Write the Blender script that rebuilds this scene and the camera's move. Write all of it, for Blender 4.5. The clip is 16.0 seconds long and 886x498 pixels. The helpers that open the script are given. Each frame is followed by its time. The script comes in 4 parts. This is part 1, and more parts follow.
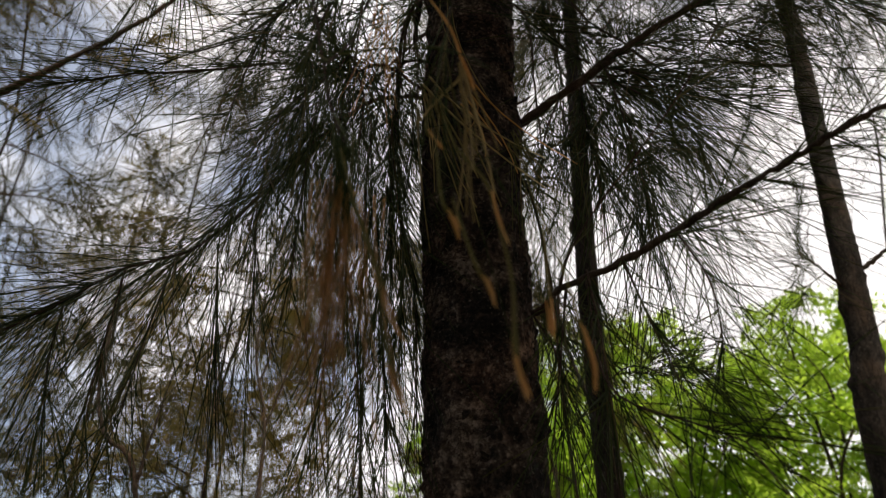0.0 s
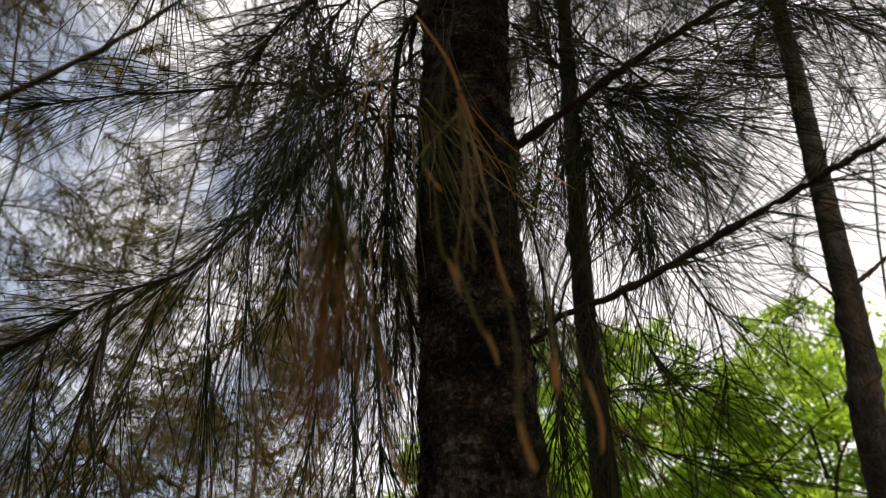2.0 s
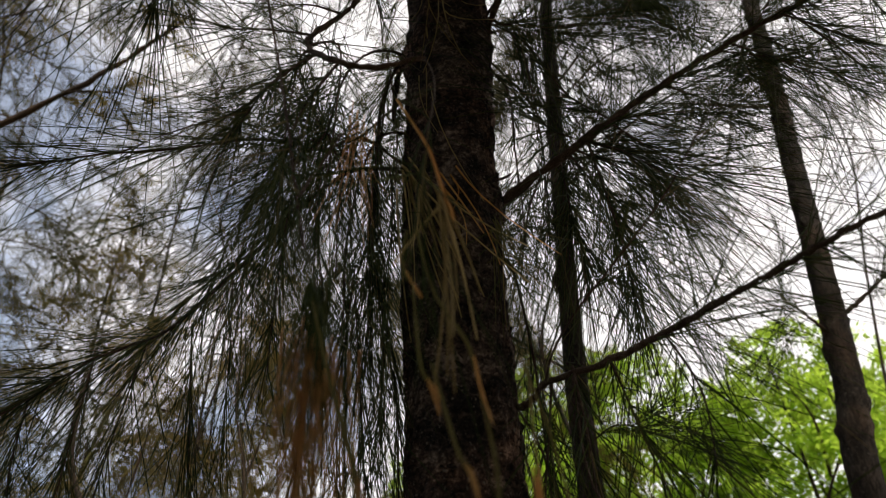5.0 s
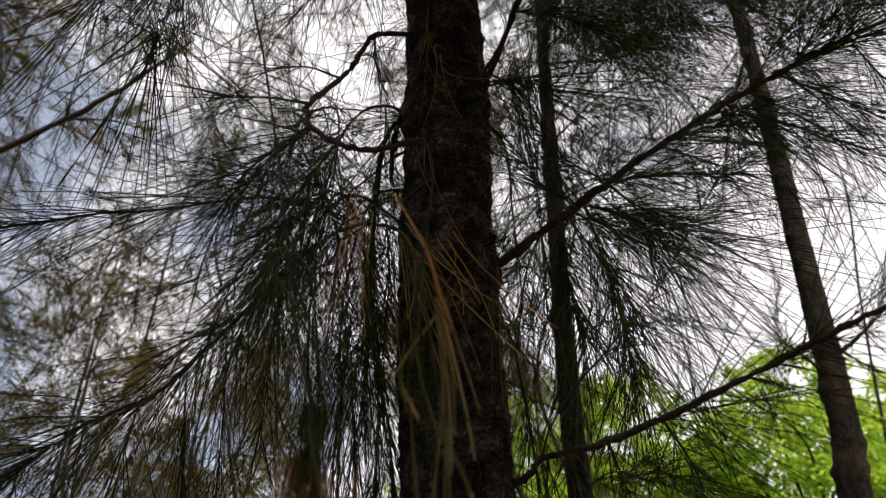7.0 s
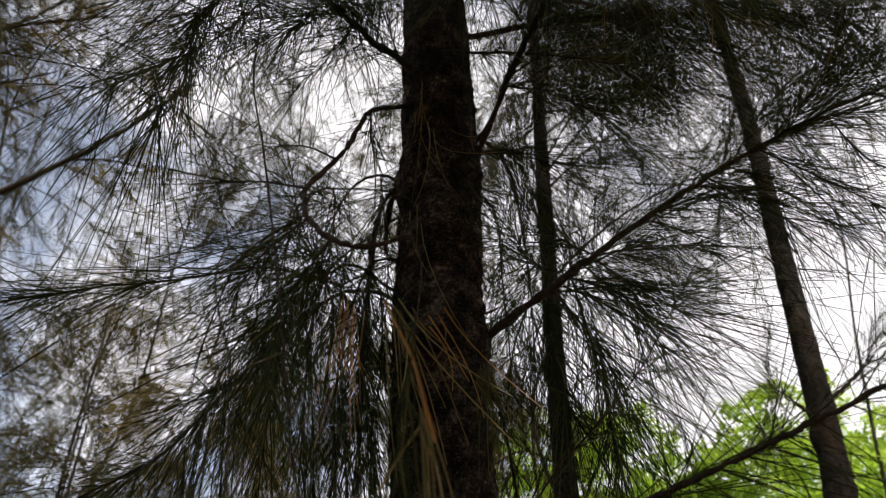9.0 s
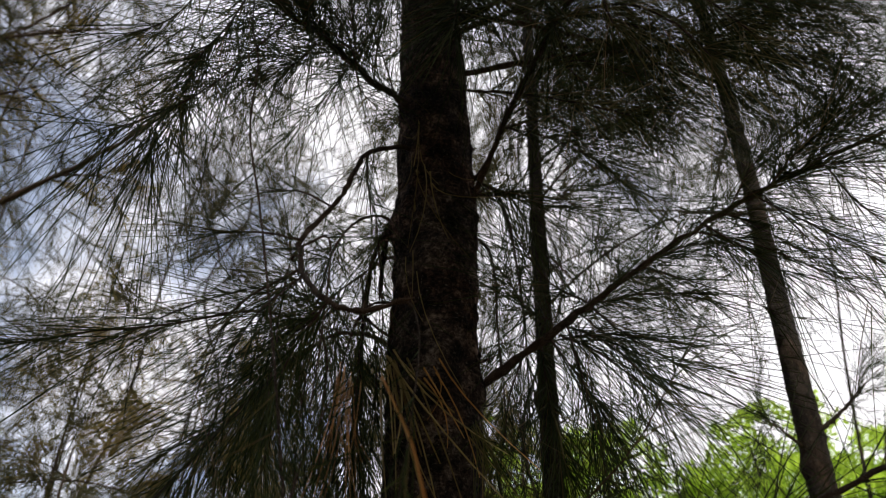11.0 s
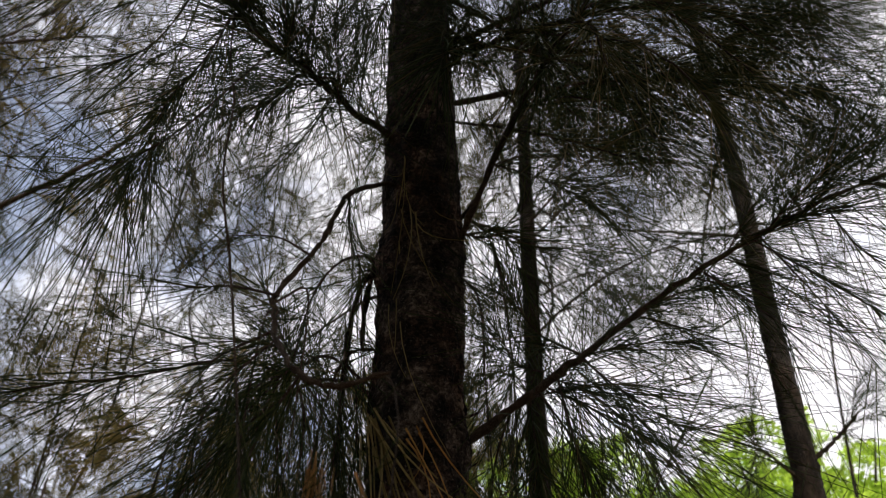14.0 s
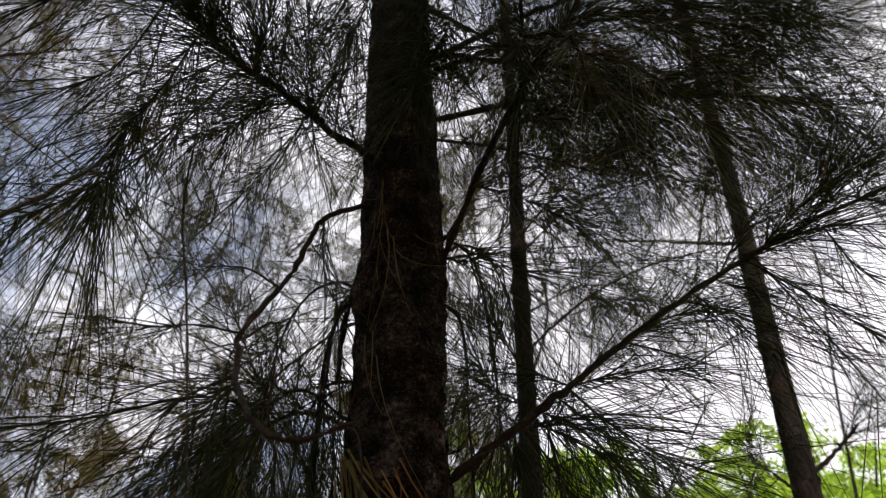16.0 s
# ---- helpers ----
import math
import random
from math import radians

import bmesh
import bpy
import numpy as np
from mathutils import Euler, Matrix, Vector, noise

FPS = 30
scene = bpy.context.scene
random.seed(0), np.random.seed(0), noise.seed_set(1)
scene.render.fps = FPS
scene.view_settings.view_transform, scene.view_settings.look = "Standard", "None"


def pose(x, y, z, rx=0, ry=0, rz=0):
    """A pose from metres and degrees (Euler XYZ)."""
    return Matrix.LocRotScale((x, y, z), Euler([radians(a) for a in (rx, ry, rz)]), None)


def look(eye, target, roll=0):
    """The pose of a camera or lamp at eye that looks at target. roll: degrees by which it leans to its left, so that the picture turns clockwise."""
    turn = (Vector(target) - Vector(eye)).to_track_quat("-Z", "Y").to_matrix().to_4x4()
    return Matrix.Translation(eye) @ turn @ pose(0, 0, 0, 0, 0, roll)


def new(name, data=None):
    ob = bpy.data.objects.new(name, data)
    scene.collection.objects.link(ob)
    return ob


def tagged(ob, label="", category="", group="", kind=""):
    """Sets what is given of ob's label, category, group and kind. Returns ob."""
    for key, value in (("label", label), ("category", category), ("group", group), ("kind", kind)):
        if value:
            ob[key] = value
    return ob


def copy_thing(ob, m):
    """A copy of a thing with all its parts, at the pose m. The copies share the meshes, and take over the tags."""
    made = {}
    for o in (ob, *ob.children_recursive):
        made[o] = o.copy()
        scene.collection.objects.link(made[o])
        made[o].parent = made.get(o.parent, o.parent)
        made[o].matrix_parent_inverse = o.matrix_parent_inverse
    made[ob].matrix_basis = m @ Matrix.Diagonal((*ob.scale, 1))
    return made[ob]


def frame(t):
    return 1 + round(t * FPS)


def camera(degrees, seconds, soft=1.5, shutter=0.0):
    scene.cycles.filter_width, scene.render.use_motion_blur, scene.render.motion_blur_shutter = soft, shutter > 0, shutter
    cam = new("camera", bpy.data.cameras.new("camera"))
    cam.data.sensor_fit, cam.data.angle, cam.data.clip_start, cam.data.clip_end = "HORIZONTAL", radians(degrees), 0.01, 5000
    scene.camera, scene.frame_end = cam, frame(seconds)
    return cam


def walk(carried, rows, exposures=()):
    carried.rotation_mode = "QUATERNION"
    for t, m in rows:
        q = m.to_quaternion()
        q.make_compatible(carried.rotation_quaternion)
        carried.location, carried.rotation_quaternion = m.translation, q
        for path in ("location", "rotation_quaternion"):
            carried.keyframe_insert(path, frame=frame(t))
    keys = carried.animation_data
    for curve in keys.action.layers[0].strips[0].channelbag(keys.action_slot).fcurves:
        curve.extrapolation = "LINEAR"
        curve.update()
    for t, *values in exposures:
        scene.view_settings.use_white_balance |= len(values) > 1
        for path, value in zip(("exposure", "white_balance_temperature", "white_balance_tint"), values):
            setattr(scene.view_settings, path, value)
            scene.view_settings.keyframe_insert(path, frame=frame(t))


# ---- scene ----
cam = camera(60.0, 16.0, soft=1.1)
cam.data.dof.use_dof, cam.data.dof.focus_distance, cam.data.dof.aperture_fstop = True, 1.65, 4.2
PATH = [
    (0, (0.134, 0.59, 1.334), (0.04, 2.268, 2.417), 1.2),
    (0.5, (0.135, 0.588, 1.343), (0.045, 2.267, 2.427), 1.2),
    (1, (0.133, 0.589, 1.352), (0.046, 2.263, 2.442), 0.9),
    (1.5, (0.13, 0.592, 1.368), (0.049, 2.265, 2.461), 0.8),
    (2, (0.128, 0.592, 1.382), (0.051, 2.264, 2.478), 0.8),
    (2.5, (0.128, 0.589, 1.396), (0.055, 2.258, 2.495), 0.6),
    (3, (0.133, 0.585, 1.416), (0.064, 2.254, 2.516), 0.5),
    (3.5, (0.136, 0.584, 1.427), (0.074, 2.246, 2.538), 0.1),
    (4, (0.14, 0.572, 1.431), (0.083, 2.227, 2.553), -0.2),
    (6.5, (0.133, 0.532, 1.526), (0.095, 2.161, 2.686), -0.1),
    (7, (0.136, 0.506, 1.544), (0.101, 2.126, 2.715), -0.1),
    (7.5, (0.139, 0.477, 1.561), (0.106, 2.09, 2.743), -0.1),
    (8, (0.142, 0.439, 1.566), (0.112, 2.041, 2.763), -0.3),
    (8.5, (0.152, 0.405, 1.573), (0.119, 1.996, 2.784), -0.2),
    (9, (0.156, 0.391, 1.589), (0.123, 1.972, 2.813), 0.1),
    (11.5, (0.142, 0.346, 1.688), (0.14, 1.914, 2.93), 0.4),
    (12, (0.142, 0.347, 1.706), (0.142, 1.912, 2.951), 0.6),
    (12.5, (0.141, 0.361, 1.719), (0.151, 1.916, 2.977), -0.1),
    (13, (0.141, 0.368, 1.744), (0.157, 1.923, 3.001), 0.0),
    (13.5, (0.145, 0.359, 1.767), (0.158, 1.918, 3.02), 0.2),
    (14, (0.155, 0.354, 1.796), (0.171, 1.916, 3.045), 0.2),
    (14.5, (0.171, 0.36, 1.827), (0.181, 1.923, 3.075), 0.4),
    (15, (0.185, 0.369, 1.853), (0.197, 1.93, 3.103), 0.1),
    (15.5, (0.195, 0.38, 1.872), (0.213, 1.936, 3.128), -0.3),
    (16, (0.196, 0.385, 1.883), (0.219, 1.939, 3.141), -0.8),
]
SKY_STRENGTH, SUN_STRENGTH = 0.19, 4.5
EXPOSURES = [(0.0, 0.0, 7100, 8), (4.0, 0.0, 7050, 8), (9.0, 0.0, 6800, 8), (16.0, -0.02, 6650, 9)]
walk(cam, [(t, look(eye, target, roll)) for t, eye, target, roll in PATH], EXPOSURES)

# ---- sky and sun ----
SUN_ELEVATION, SUN_AZIMUTH = radians(60), radians(150)      # azimuth from +y towards +x
world = bpy.data.worlds.new("sky")
scene.world = world
world.use_nodes = True
wn, wl = world.node_tree.nodes, world.node_tree.links
wn.clear()
sky = wn.new("ShaderNodeTexSky")
sky.sky_type, sky.sun_disc = "NISHITA", False
sky.sun_elevation, sky.sun_rotation = SUN_ELEVATION, SUN_AZIMUTH
sky.air_density, sky.dust_density = 1.0, 2.0
wcoord = wn.new("ShaderNodeTexCoord")
wmap = wn.new("ShaderNodeMapping")
wmap.inputs["Scale"].default_value = (1.0, 1.0, 1.6)
wmap.inputs["Location"].default_value = (3.1, 1.7, 0.4)
cloud = wn.new("ShaderNodeTexNoise")
cloud.inputs["Scale"].default_value, cloud.inputs["Detail"].default_value = 3.0, 7.0
cloud.inputs["Roughness"].default_value, cloud.inputs["Distortion"].default_value = 0.55, 0.4
cover = wn.new("ShaderNodeValToRGB")
cover.color_ramp.elements[0].position, cover.color_ramp.elements[1].position = 0.34, 0.54
cover.color_ramp.elements[0].color = (0.22, 0.22, 0.22, 1)
tone = wn.new("ShaderNodeTexNoise")
tone.inputs["Scale"].default_value, tone.inputs["Detail"].default_value = 5.0, 4.0
white = wn.new("ShaderNodeMixRGB")
white.inputs["Color1"].default_value, white.inputs["Color2"].default_value = (5.6, 5.6, 6.1, 1), (7.9, 7.7, 8.1, 1)
mixed = wn.new("ShaderNodeMixRGB")
background, out = wn.new("ShaderNodeBackground"), wn.new("ShaderNodeOutputWorld")
background.inputs["Strength"].default_value = SKY_STRENGTH
wl.new(wcoord.outputs["Generated"], wmap.inputs["Vector"])
wl.new(wmap.outputs["Vector"], cloud.inputs["Vector"])
wl.new(wmap.outputs["Vector"], tone.inputs["Vector"])
across = wn.new("ShaderNodeSeparateXYZ")
bank = wn.new("ShaderNodeMath")
bank.operation, bank.inputs[1].default_value = "MULTIPLY_ADD", 0.24      # the cloud thins out towards -x
wl.new(wcoord.outputs["Generated"], across.inputs["Vector"])
wl.new(across.outputs["X"], bank.inputs[0])
wl.new(cloud.outputs["Fac"], bank.inputs[2])
wl.new(bank.outputs["Value"], cover.inputs["Fac"])
wl.new(tone.outputs["Fac"], white.inputs["Fac"])
wl.new(cover.outputs["Color"], mixed.inputs["Fac"])
wl.new(sky.outputs["Color"], mixed.inputs["Color1"])
wl.new(white.outputs["Color"], mixed.inputs["Color2"])
wl.new(mixed.outputs["Color"], background.inputs["Color"])
wl.new(background.outputs["Background"], out.inputs["Surface"])

sun_data = bpy.data.lights.new("sun", "SUN")
sun_data.energy, sun_data.angle, sun_data.color = SUN_STRENGTH, radians(1.5), (1.0, 0.94, 0.84)
sun = new("sun", sun_data)
sun.matrix_world = look(
    (12 * math.sin(SUN_AZIMUTH) * math.cos(SUN_ELEVATION), 12 * math.cos(SUN_AZIMUTH) * math.cos(SUN_ELEVATION), 12 * math.sin(SUN_ELEVATION)),
    (0, 0, 0))


# ---- materials ----
def base_material(name, rough):
    m = bpy.data.materials.new(name)
    m.use_nodes = True
    n, l = m.node_tree.nodes, m.node_tree.links
    shader = n["Principled BSDF"]
    shader.inputs["Roughness"].default_value = rough
    return m, n, l, shader


def ramp_node(n, stops):
    r = n.new("ShaderNodeValToRGB")
    while len(r.color_ramp.elements) < len(stops):
        r.color_ramp.elements.new(0.5)
    for e, (p, c) in zip(r.color_ramp.elements, stops):
        e.position, e.color = p, (*c, 1)
    return r


def bark_material(name, stops, scale, fleck, bump=0.6, stretch=0.35, rusty=(1.2, 1.0, 0.8)):
    """Rough scaly bark: two scales of noise, cracked cells and pale flecks."""
    m, n, l, shader = base_material(name, 0.92)
    shader.inputs["Specular IOR Level"].default_value = 0.15
    co, mp = n.new("ShaderNodeTexCoord"), n.new("ShaderNodeMapping")
    mp.inputs["Scale"].default_value = (1, 1, stretch)
    l.new(co.outputs["Object"], mp.inputs["Vector"])
    big, fine, cell, spots = n.new("ShaderNodeTexNoise"), n.new("ShaderNodeTexNoise"), n.new("ShaderNodeTexVoronoi"), n.new("ShaderNodeTexNoise")
    big.inputs["Scale"].default_value, big.inputs["Detail"].default_value = scale * 0.35, 5
    fine.inputs["Scale"].default_value, fine.inputs["Detail"].default_value, fine.inputs["Roughness"].default_value = scale * 2.2, 6, 0.7
    cell.feature = "DISTANCE_TO_EDGE"
    cell.inputs["Scale"].default_value = scale
    spots.inputs["Scale"].default_value, spots.inputs["Detail"].default_value = scale * 3.1, 3
    warp = n.new("ShaderNodeMixRGB")
    warp.blend_type = "ADD"
    warp.inputs["Fac"].default_value = 0.06
    l.new(mp.outputs["Vector"], warp.inputs["Color1"])
    l.new(fine.outputs["Color"], warp.inputs["Color2"])
    for t in (big, fine):
        l.new(mp.outputs["Vector"], t.inputs["Vector"])
    l.new(co.outputs["Object"], spots.inputs["Vector"])
    l.new(warp.outputs["Color"], cell.inputs["Vector"])
    add = n.new("ShaderNodeMath")
    add.operation = "MULTIPLY_ADD"
    add.inputs[1].default_value, add.inputs[2].default_value = 0.6, 0.0
    l.new(fine.outputs["Fac"], add.inputs[0])
    add2 = n.new("ShaderNodeMath")
    add2.operation = "MULTIPLY_ADD"
    add2.inputs[1].default_value = 0.6
    l.new(big.outputs["Fac"], add2.inputs[0])
    l.new(add.outputs["Value"], add2.inputs[2])
    colour = ramp_node(n, stops)
    l.new(add2.outputs["Value"], colour.inputs["Fac"])
    crack = ramp_node(n, [(0.0, (0.25, 0.22, 0.2)), (0.12, (1, 1, 1))])
    l.new(cell.outputs["Distance"], crack.inputs["Fac"])
    dark = n.new("ShaderNodeMixRGB")
    dark.blend_type = "MULTIPLY"
    dark.inputs["Fac"].default_value = 0.8
    l.new(colour.outputs["Color"], dark.inputs["Color1"])
    l.new(crack.outputs["Color"], dark.inputs["Color2"])
    patch, rust = n.new("ShaderNodeTexNoise"), n.new("ShaderNodeMixRGB")
    patch.inputs["Scale"].default_value, patch.inputs["Detail"].default_value = 5.0, 4
    l.new(co.outputs["Object"], patch.inputs["Vector"])
    amount = ramp_node(n, [(0.45, (0, 0, 0)), (0.65, (1, 1, 1))])
    l.new(patch.outputs["Fac"], amount.inputs["Fac"])
    l.new(amount.outputs["Color"], rust.inputs["Fac"])
    rust.blend_type = "MULTIPLY"
    rust.inputs["Color2"].default_value = (*rusty, 1)
    l.new(dark.outputs["Color"], rust.inputs["Color1"])
    dark = rust
    where = ramp_node(n, [(0.62, (0, 0, 0)), (0.72, (1, 1, 1))])
    l.new(spots.outputs["Fac"], where.inputs["Fac"])
    pale = n.new("ShaderNodeMixRGB")
    pale.inputs["Color2"].default_value = (*fleck, 1)
    l.new(where.outputs["Color"], pale.inputs["Fac"])
    l.new(dark.outputs["Color"], pale.inputs["Color1"])
    l.new(pale.outputs["Color"], shader.inputs["Base Color"])
    height = n.new("ShaderNodeMath")
    height.operation = "MULTIPLY_ADD"
    height.inputs[1].default_value = 0.7
    l.new(crack.outputs["Color"], height.inputs[0])
    l.new(fine.outputs["Fac"], height.inputs[2])
    b = n.new("ShaderNodeBump")
    b.inputs["Strength"].default_value, b.inputs["Distance"].default_value = bump, 0.006
    l.new(height.outputs["Value"], b.inputs["Height"])
    l.new(b.outputs["Normal"], shader.inputs["Normal"])
    return m


def leaf_material(name, stops, through_colour, share, rough=0.7):
    """Leaf or needle: colour varies from piece to piece, and some light passes through."""
    m, n, l, shader = base_material(name, rough)
    shader.inputs["Specular IOR Level"].default_value = 0.12
    geo = n.new("ShaderNodeNewGeometry")
    colour = ramp_node(n, stops)
    l.new(geo.outputs["Random Per Island"], colour.inputs["Fac"])
    co, grain = n.new("ShaderNodeTexCoord"), n.new("ShaderNodeTexNoise")
    grain.inputs["Scale"].default_value, grain.inputs["Detail"].default_value = 3.0, 4
    l.new(co.outputs["Object"], grain.inputs["Vector"])
    tint = ramp_node(n, [(0.3, (0.6, 0.6, 0.6)), (0.7, (1.3, 1.25, 1.1))])
    l.new(grain.outputs["Fac"], tint.inputs["Fac"])
    mul = n.new("ShaderNodeMixRGB")
    mul.blend_type = "MULTIPLY"
    mul.inputs["Fac"].default_value = 1
    l.new(colour.outputs["Color"], mul.inputs["Color1"])
    l.new(tint.outputs["Color"], mul.inputs["Color2"])
    l.new(mul.outputs["Color"], shader.inputs["Base Color"])
    if share:
        glow, mix = n.new("ShaderNodeBsdfTranslucent"), n.new("ShaderNodeMixShader")
        mul2 = n.new("ShaderNodeMixRGB")
        mul2.blend_type = "MULTIPLY"
        mul2.inputs["Fac"].default_value = 1
        mul2.inputs["Color2"].default_value = (*through_colour, 1)
        l.new(tint.outputs["Color"], mul2.inputs["Color1"])
        l.new(mul2.outputs["Color"], glow.inputs["Color"])
        mix.inputs["Fac"].default_value = share
        l.new(shader.outputs["BSDF"], mix.inputs[1])
        l.new(glow.outputs["BSDF"], mix.inputs[2])
        l.new(mix.outputs["Shader"], n["Material Output"].inputs["Surface"])
    return m


BARK = bark_material("trunk_bark", [(0.46, (0.005, 0.0042, 0.0037)), (0.55, (0.021, 0.016, 0.0132)), (0.65, (0.078, 0.056, 0.044)), (0.77, (0.3, 0.235, 0.185))], 46, (0.16, 0.135, 0.11), 1.0, 1.1, (1.28, 1.0, 0.88))
BARK_FAR = bark_material("grey_bark", [(0.36, (0.005, 0.004, 0.0035)), (0.55, (0.019, 0.0145, 0.0115)), (0.75, (0.065, 0.05, 0.04))], 40, (0.09, 0.08, 0.065))
TWIG = bark_material("twig_bark", [(0.3, (0.018, 0.013, 0.01)), (0.6, (0.055, 0.04, 0.03)), (0.85, (0.13, 0.1, 0.075))], 160, (0.17, 0.14, 0.11), 0.3, 1)
NEEDLE = leaf_material("green_needle", [(0.0, (0.015, 0.024, 0.007)), (0.5, (0.03, 0.045, 0.011)), (0.85, (0.055, 0.064, 0.018)), (1.0, (0.12, 0.082, 0.032))], (0.10, 0.16, 0.04), 0.08)
NEEDLE_OLD = leaf_material("olive_needle", [(0.0, (0.05, 0.055, 0.02)), (0.6, (0.1, 0.095, 0.03)), (1.0, (0.2, 0.13, 0.055))], (0.2, 0.16, 0.05), 0.15)
NEEDLE_DEAD = leaf_material("dead_needle", [(0.0, (0.2, 0.075, 0.022)), (0.5, (0.48, 0.25, 0.08)), (1.0, (0.62, 0.4, 0.17))], (0.6, 0.33, 0.11), 0.35, 0.7)
NEEDLE_PALE = leaf_material("pale_needle", [(0.0, (0.16, 0.11, 0.045)), (0.5, (0.29, 0.215, 0.09)), (1.0, (0.44, 0.34, 0.17))], (0.25, 0.19, 0.08), 0.15, 0.7)
NEEDLE_FAR = leaf_material("hazy_needle", [(0.0, (0.06, 0.066, 0.024)), (0.5, (0.115, 0.105, 0.036)), (1.0, (0.24, 0.15, 0.06))], (0.4, 0.34, 0.1), 0.45)
NEEDLE_WISP = leaf_material("grey_green_needle", [(0.0, (0.035, 0.042, 0.018)), (0.6, (0.07, 0.07, 0.026)), (1.0, (0.13, 0.1, 0.04))], (0.16, 0.16, 0.06), 0.2)
LEAF = leaf_material("bright_leaf", [(0.0, (0.07, 0.16, 0.012)), (0.5, (0.14, 0.28, 0.02)), (1.0, (0.26, 0.38, 0.03))], (0.52, 0.74, 0.1), 0.6)
GROUND = leaf_material("needle_litter", [(0.0, (0.1, 0.075, 0.04)), (1.0, (0.12, 0.1, 0.05))], (0, 0, 0), 0, 0.95)


# ---- building helpers ----
RNG = np.random.default_rng(7)


def mesh_object(name, verts, faces, material, parent=None, label="", smooth=True):
    """One mesh object from an array of corners and an array of faces with equally many corners each."""
    verts, faces = np.asarray(verts, np.float32), np.asarray(faces, np.int32)
    me = bpy.data.meshes.new(name)
    me.vertices.add(len(verts))
    me.vertices.foreach_set("co", verts.ravel())
    k = faces.shape[1]
    me.loops.add(faces.size)
    me.loops.foreach_set("vertex_index", faces.ravel())
    me.polygons.add(len(faces))
    me.polygons.foreach_set("loop_start", np.arange(len(faces), dtype=np.int32) * k)
    me.update(calc_edges=True)
    me.polygons.foreach_set("use_smooth", np.full(len(faces), smooth))
    me.materials.append(material)
    ob = new(name, me)
    if parent:
        ob.parent = parent
    return tagged(ob, label)


def joined(pieces):
    verts, faces, start = [], [], 0
    for v, f in pieces:
        verts.append(v)
        faces.append(f + start)
        start += len(v)
    return np.concatenate(verts), np.concatenate(faces)


def smooth_line(pts, n):
    """n points along a Catmull-Rom curve through pts."""
    p = np.asarray(pts, float)
    p = np.vstack([2 * p[0] - p[1], p, 2 * p[-1] - p[-2]])
    u = np.linspace(0, len(p) - 3 - 1e-6, n)
    i, f = u.astype(int), (u % 1)[:, None]
    a, b, c, d = p[i], p[i + 1], p[i + 2], p[i + 3]
    return 0.5 * (2 * b + (c - a) * f + (2 * a - 5 * b + 4 * c - d) * f ** 2 + (3 * b - 3 * c + d - a) * f ** 3)


def unit(v):
    return v / np.maximum(np.linalg.norm(v, axis=-1, keepdims=True), 1e-9)


def frames_along(line):
    tangent = unit(np.gradient(line, axis=0))
    ref = np.where(np.abs(tangent[:, 2:3]) > 0.9, [[1.0, 0, 0]], [[0, 0, 1.0]])
    side = unit(np.cross(tangent, ref))
    return tangent, side, np.cross(side, tangent)


def tube(line, r0, r1, sides=7, knots=0.12):
    """A tapered, slightly knotty round stem with a closed tip."""
    n = len(line)
    tangent, side, up = frames_along(line)
    r = np.linspace(r0, r1, n) * (1 + RNG.normal(0, knots, n))
    r[-1] = r1 * 0.3
    a = np.linspace(0, 2 * np.pi, sides, endpoint=False)
    ring = line[:, None] + r[:, None, None] * (np.cos(a)[None, :, None] * side[:, None] + np.sin(a)[None, :, None] * up[:, None])
    k = np.arange(n - 1)[:, None] * sides + np.arange(sides)[None]
    k2 = np.arange(n - 1)[:, None] * sides + (np.arange(sides)[None] + 1) % sides
    return ring.reshape(-1, 3), np.stack([k, k2, k2 + sides, k + sides], -1).reshape(-1, 4)


def needles(base, way, length, droop, radius, segs=4, wave=0.1):
    """Thin three-sided needles that leave base along way and bend down with their own weight."""
    n = len(base)
    s = np.linspace(0, 1, segs + 1)[None, :, None]
    bend = RNG.normal(0, wave, (n, 1, 3)) + np.array([0, 0, -1.0]) * np.asarray(droop).reshape(-1, 1, 1)
    ln = np.asarray(length).reshape(-1, 1, 1)
    line = base[:, None] + way[:, None] * ln * s + bend * ln * s ** 2
    side = unit(np.cross(way, RNG.normal(0, 1, (n, 3))))
    up = np.cross(unit(way), side)
    thin = radius * np.linspace(1, 0.45, segs + 1)[None, :, None, None]
    thin = thin * RNG.uniform(0.75, 1.2, (n, 1, 1, 1))
    a = np.array([0, 2.094, 4.189])
    round_ = np.cos(a)[None, None, :, None] * side[:, None, None] + np.sin(a)[None, None, :, None] * up[:, None, None]
    verts = line[:, :, None] + thin * round_
    per = (segs + 1) * 3
    j = np.arange(segs)[:, None] * 3 + np.arange(3)[None]
    j2 = np.arange(segs)[:, None] * 3 + (np.arange(3)[None] + 1) % 3
    one = np.stack([j, j2, j2 + 3, j + 3], -1).reshape(-1, 4)
    faces = (np.arange(n)[:, None, None] * per + one[None]).reshape(-1, 4)
    return verts.reshape(-1, 3), faces


THINNING, STIFF = 0.56, 0.45


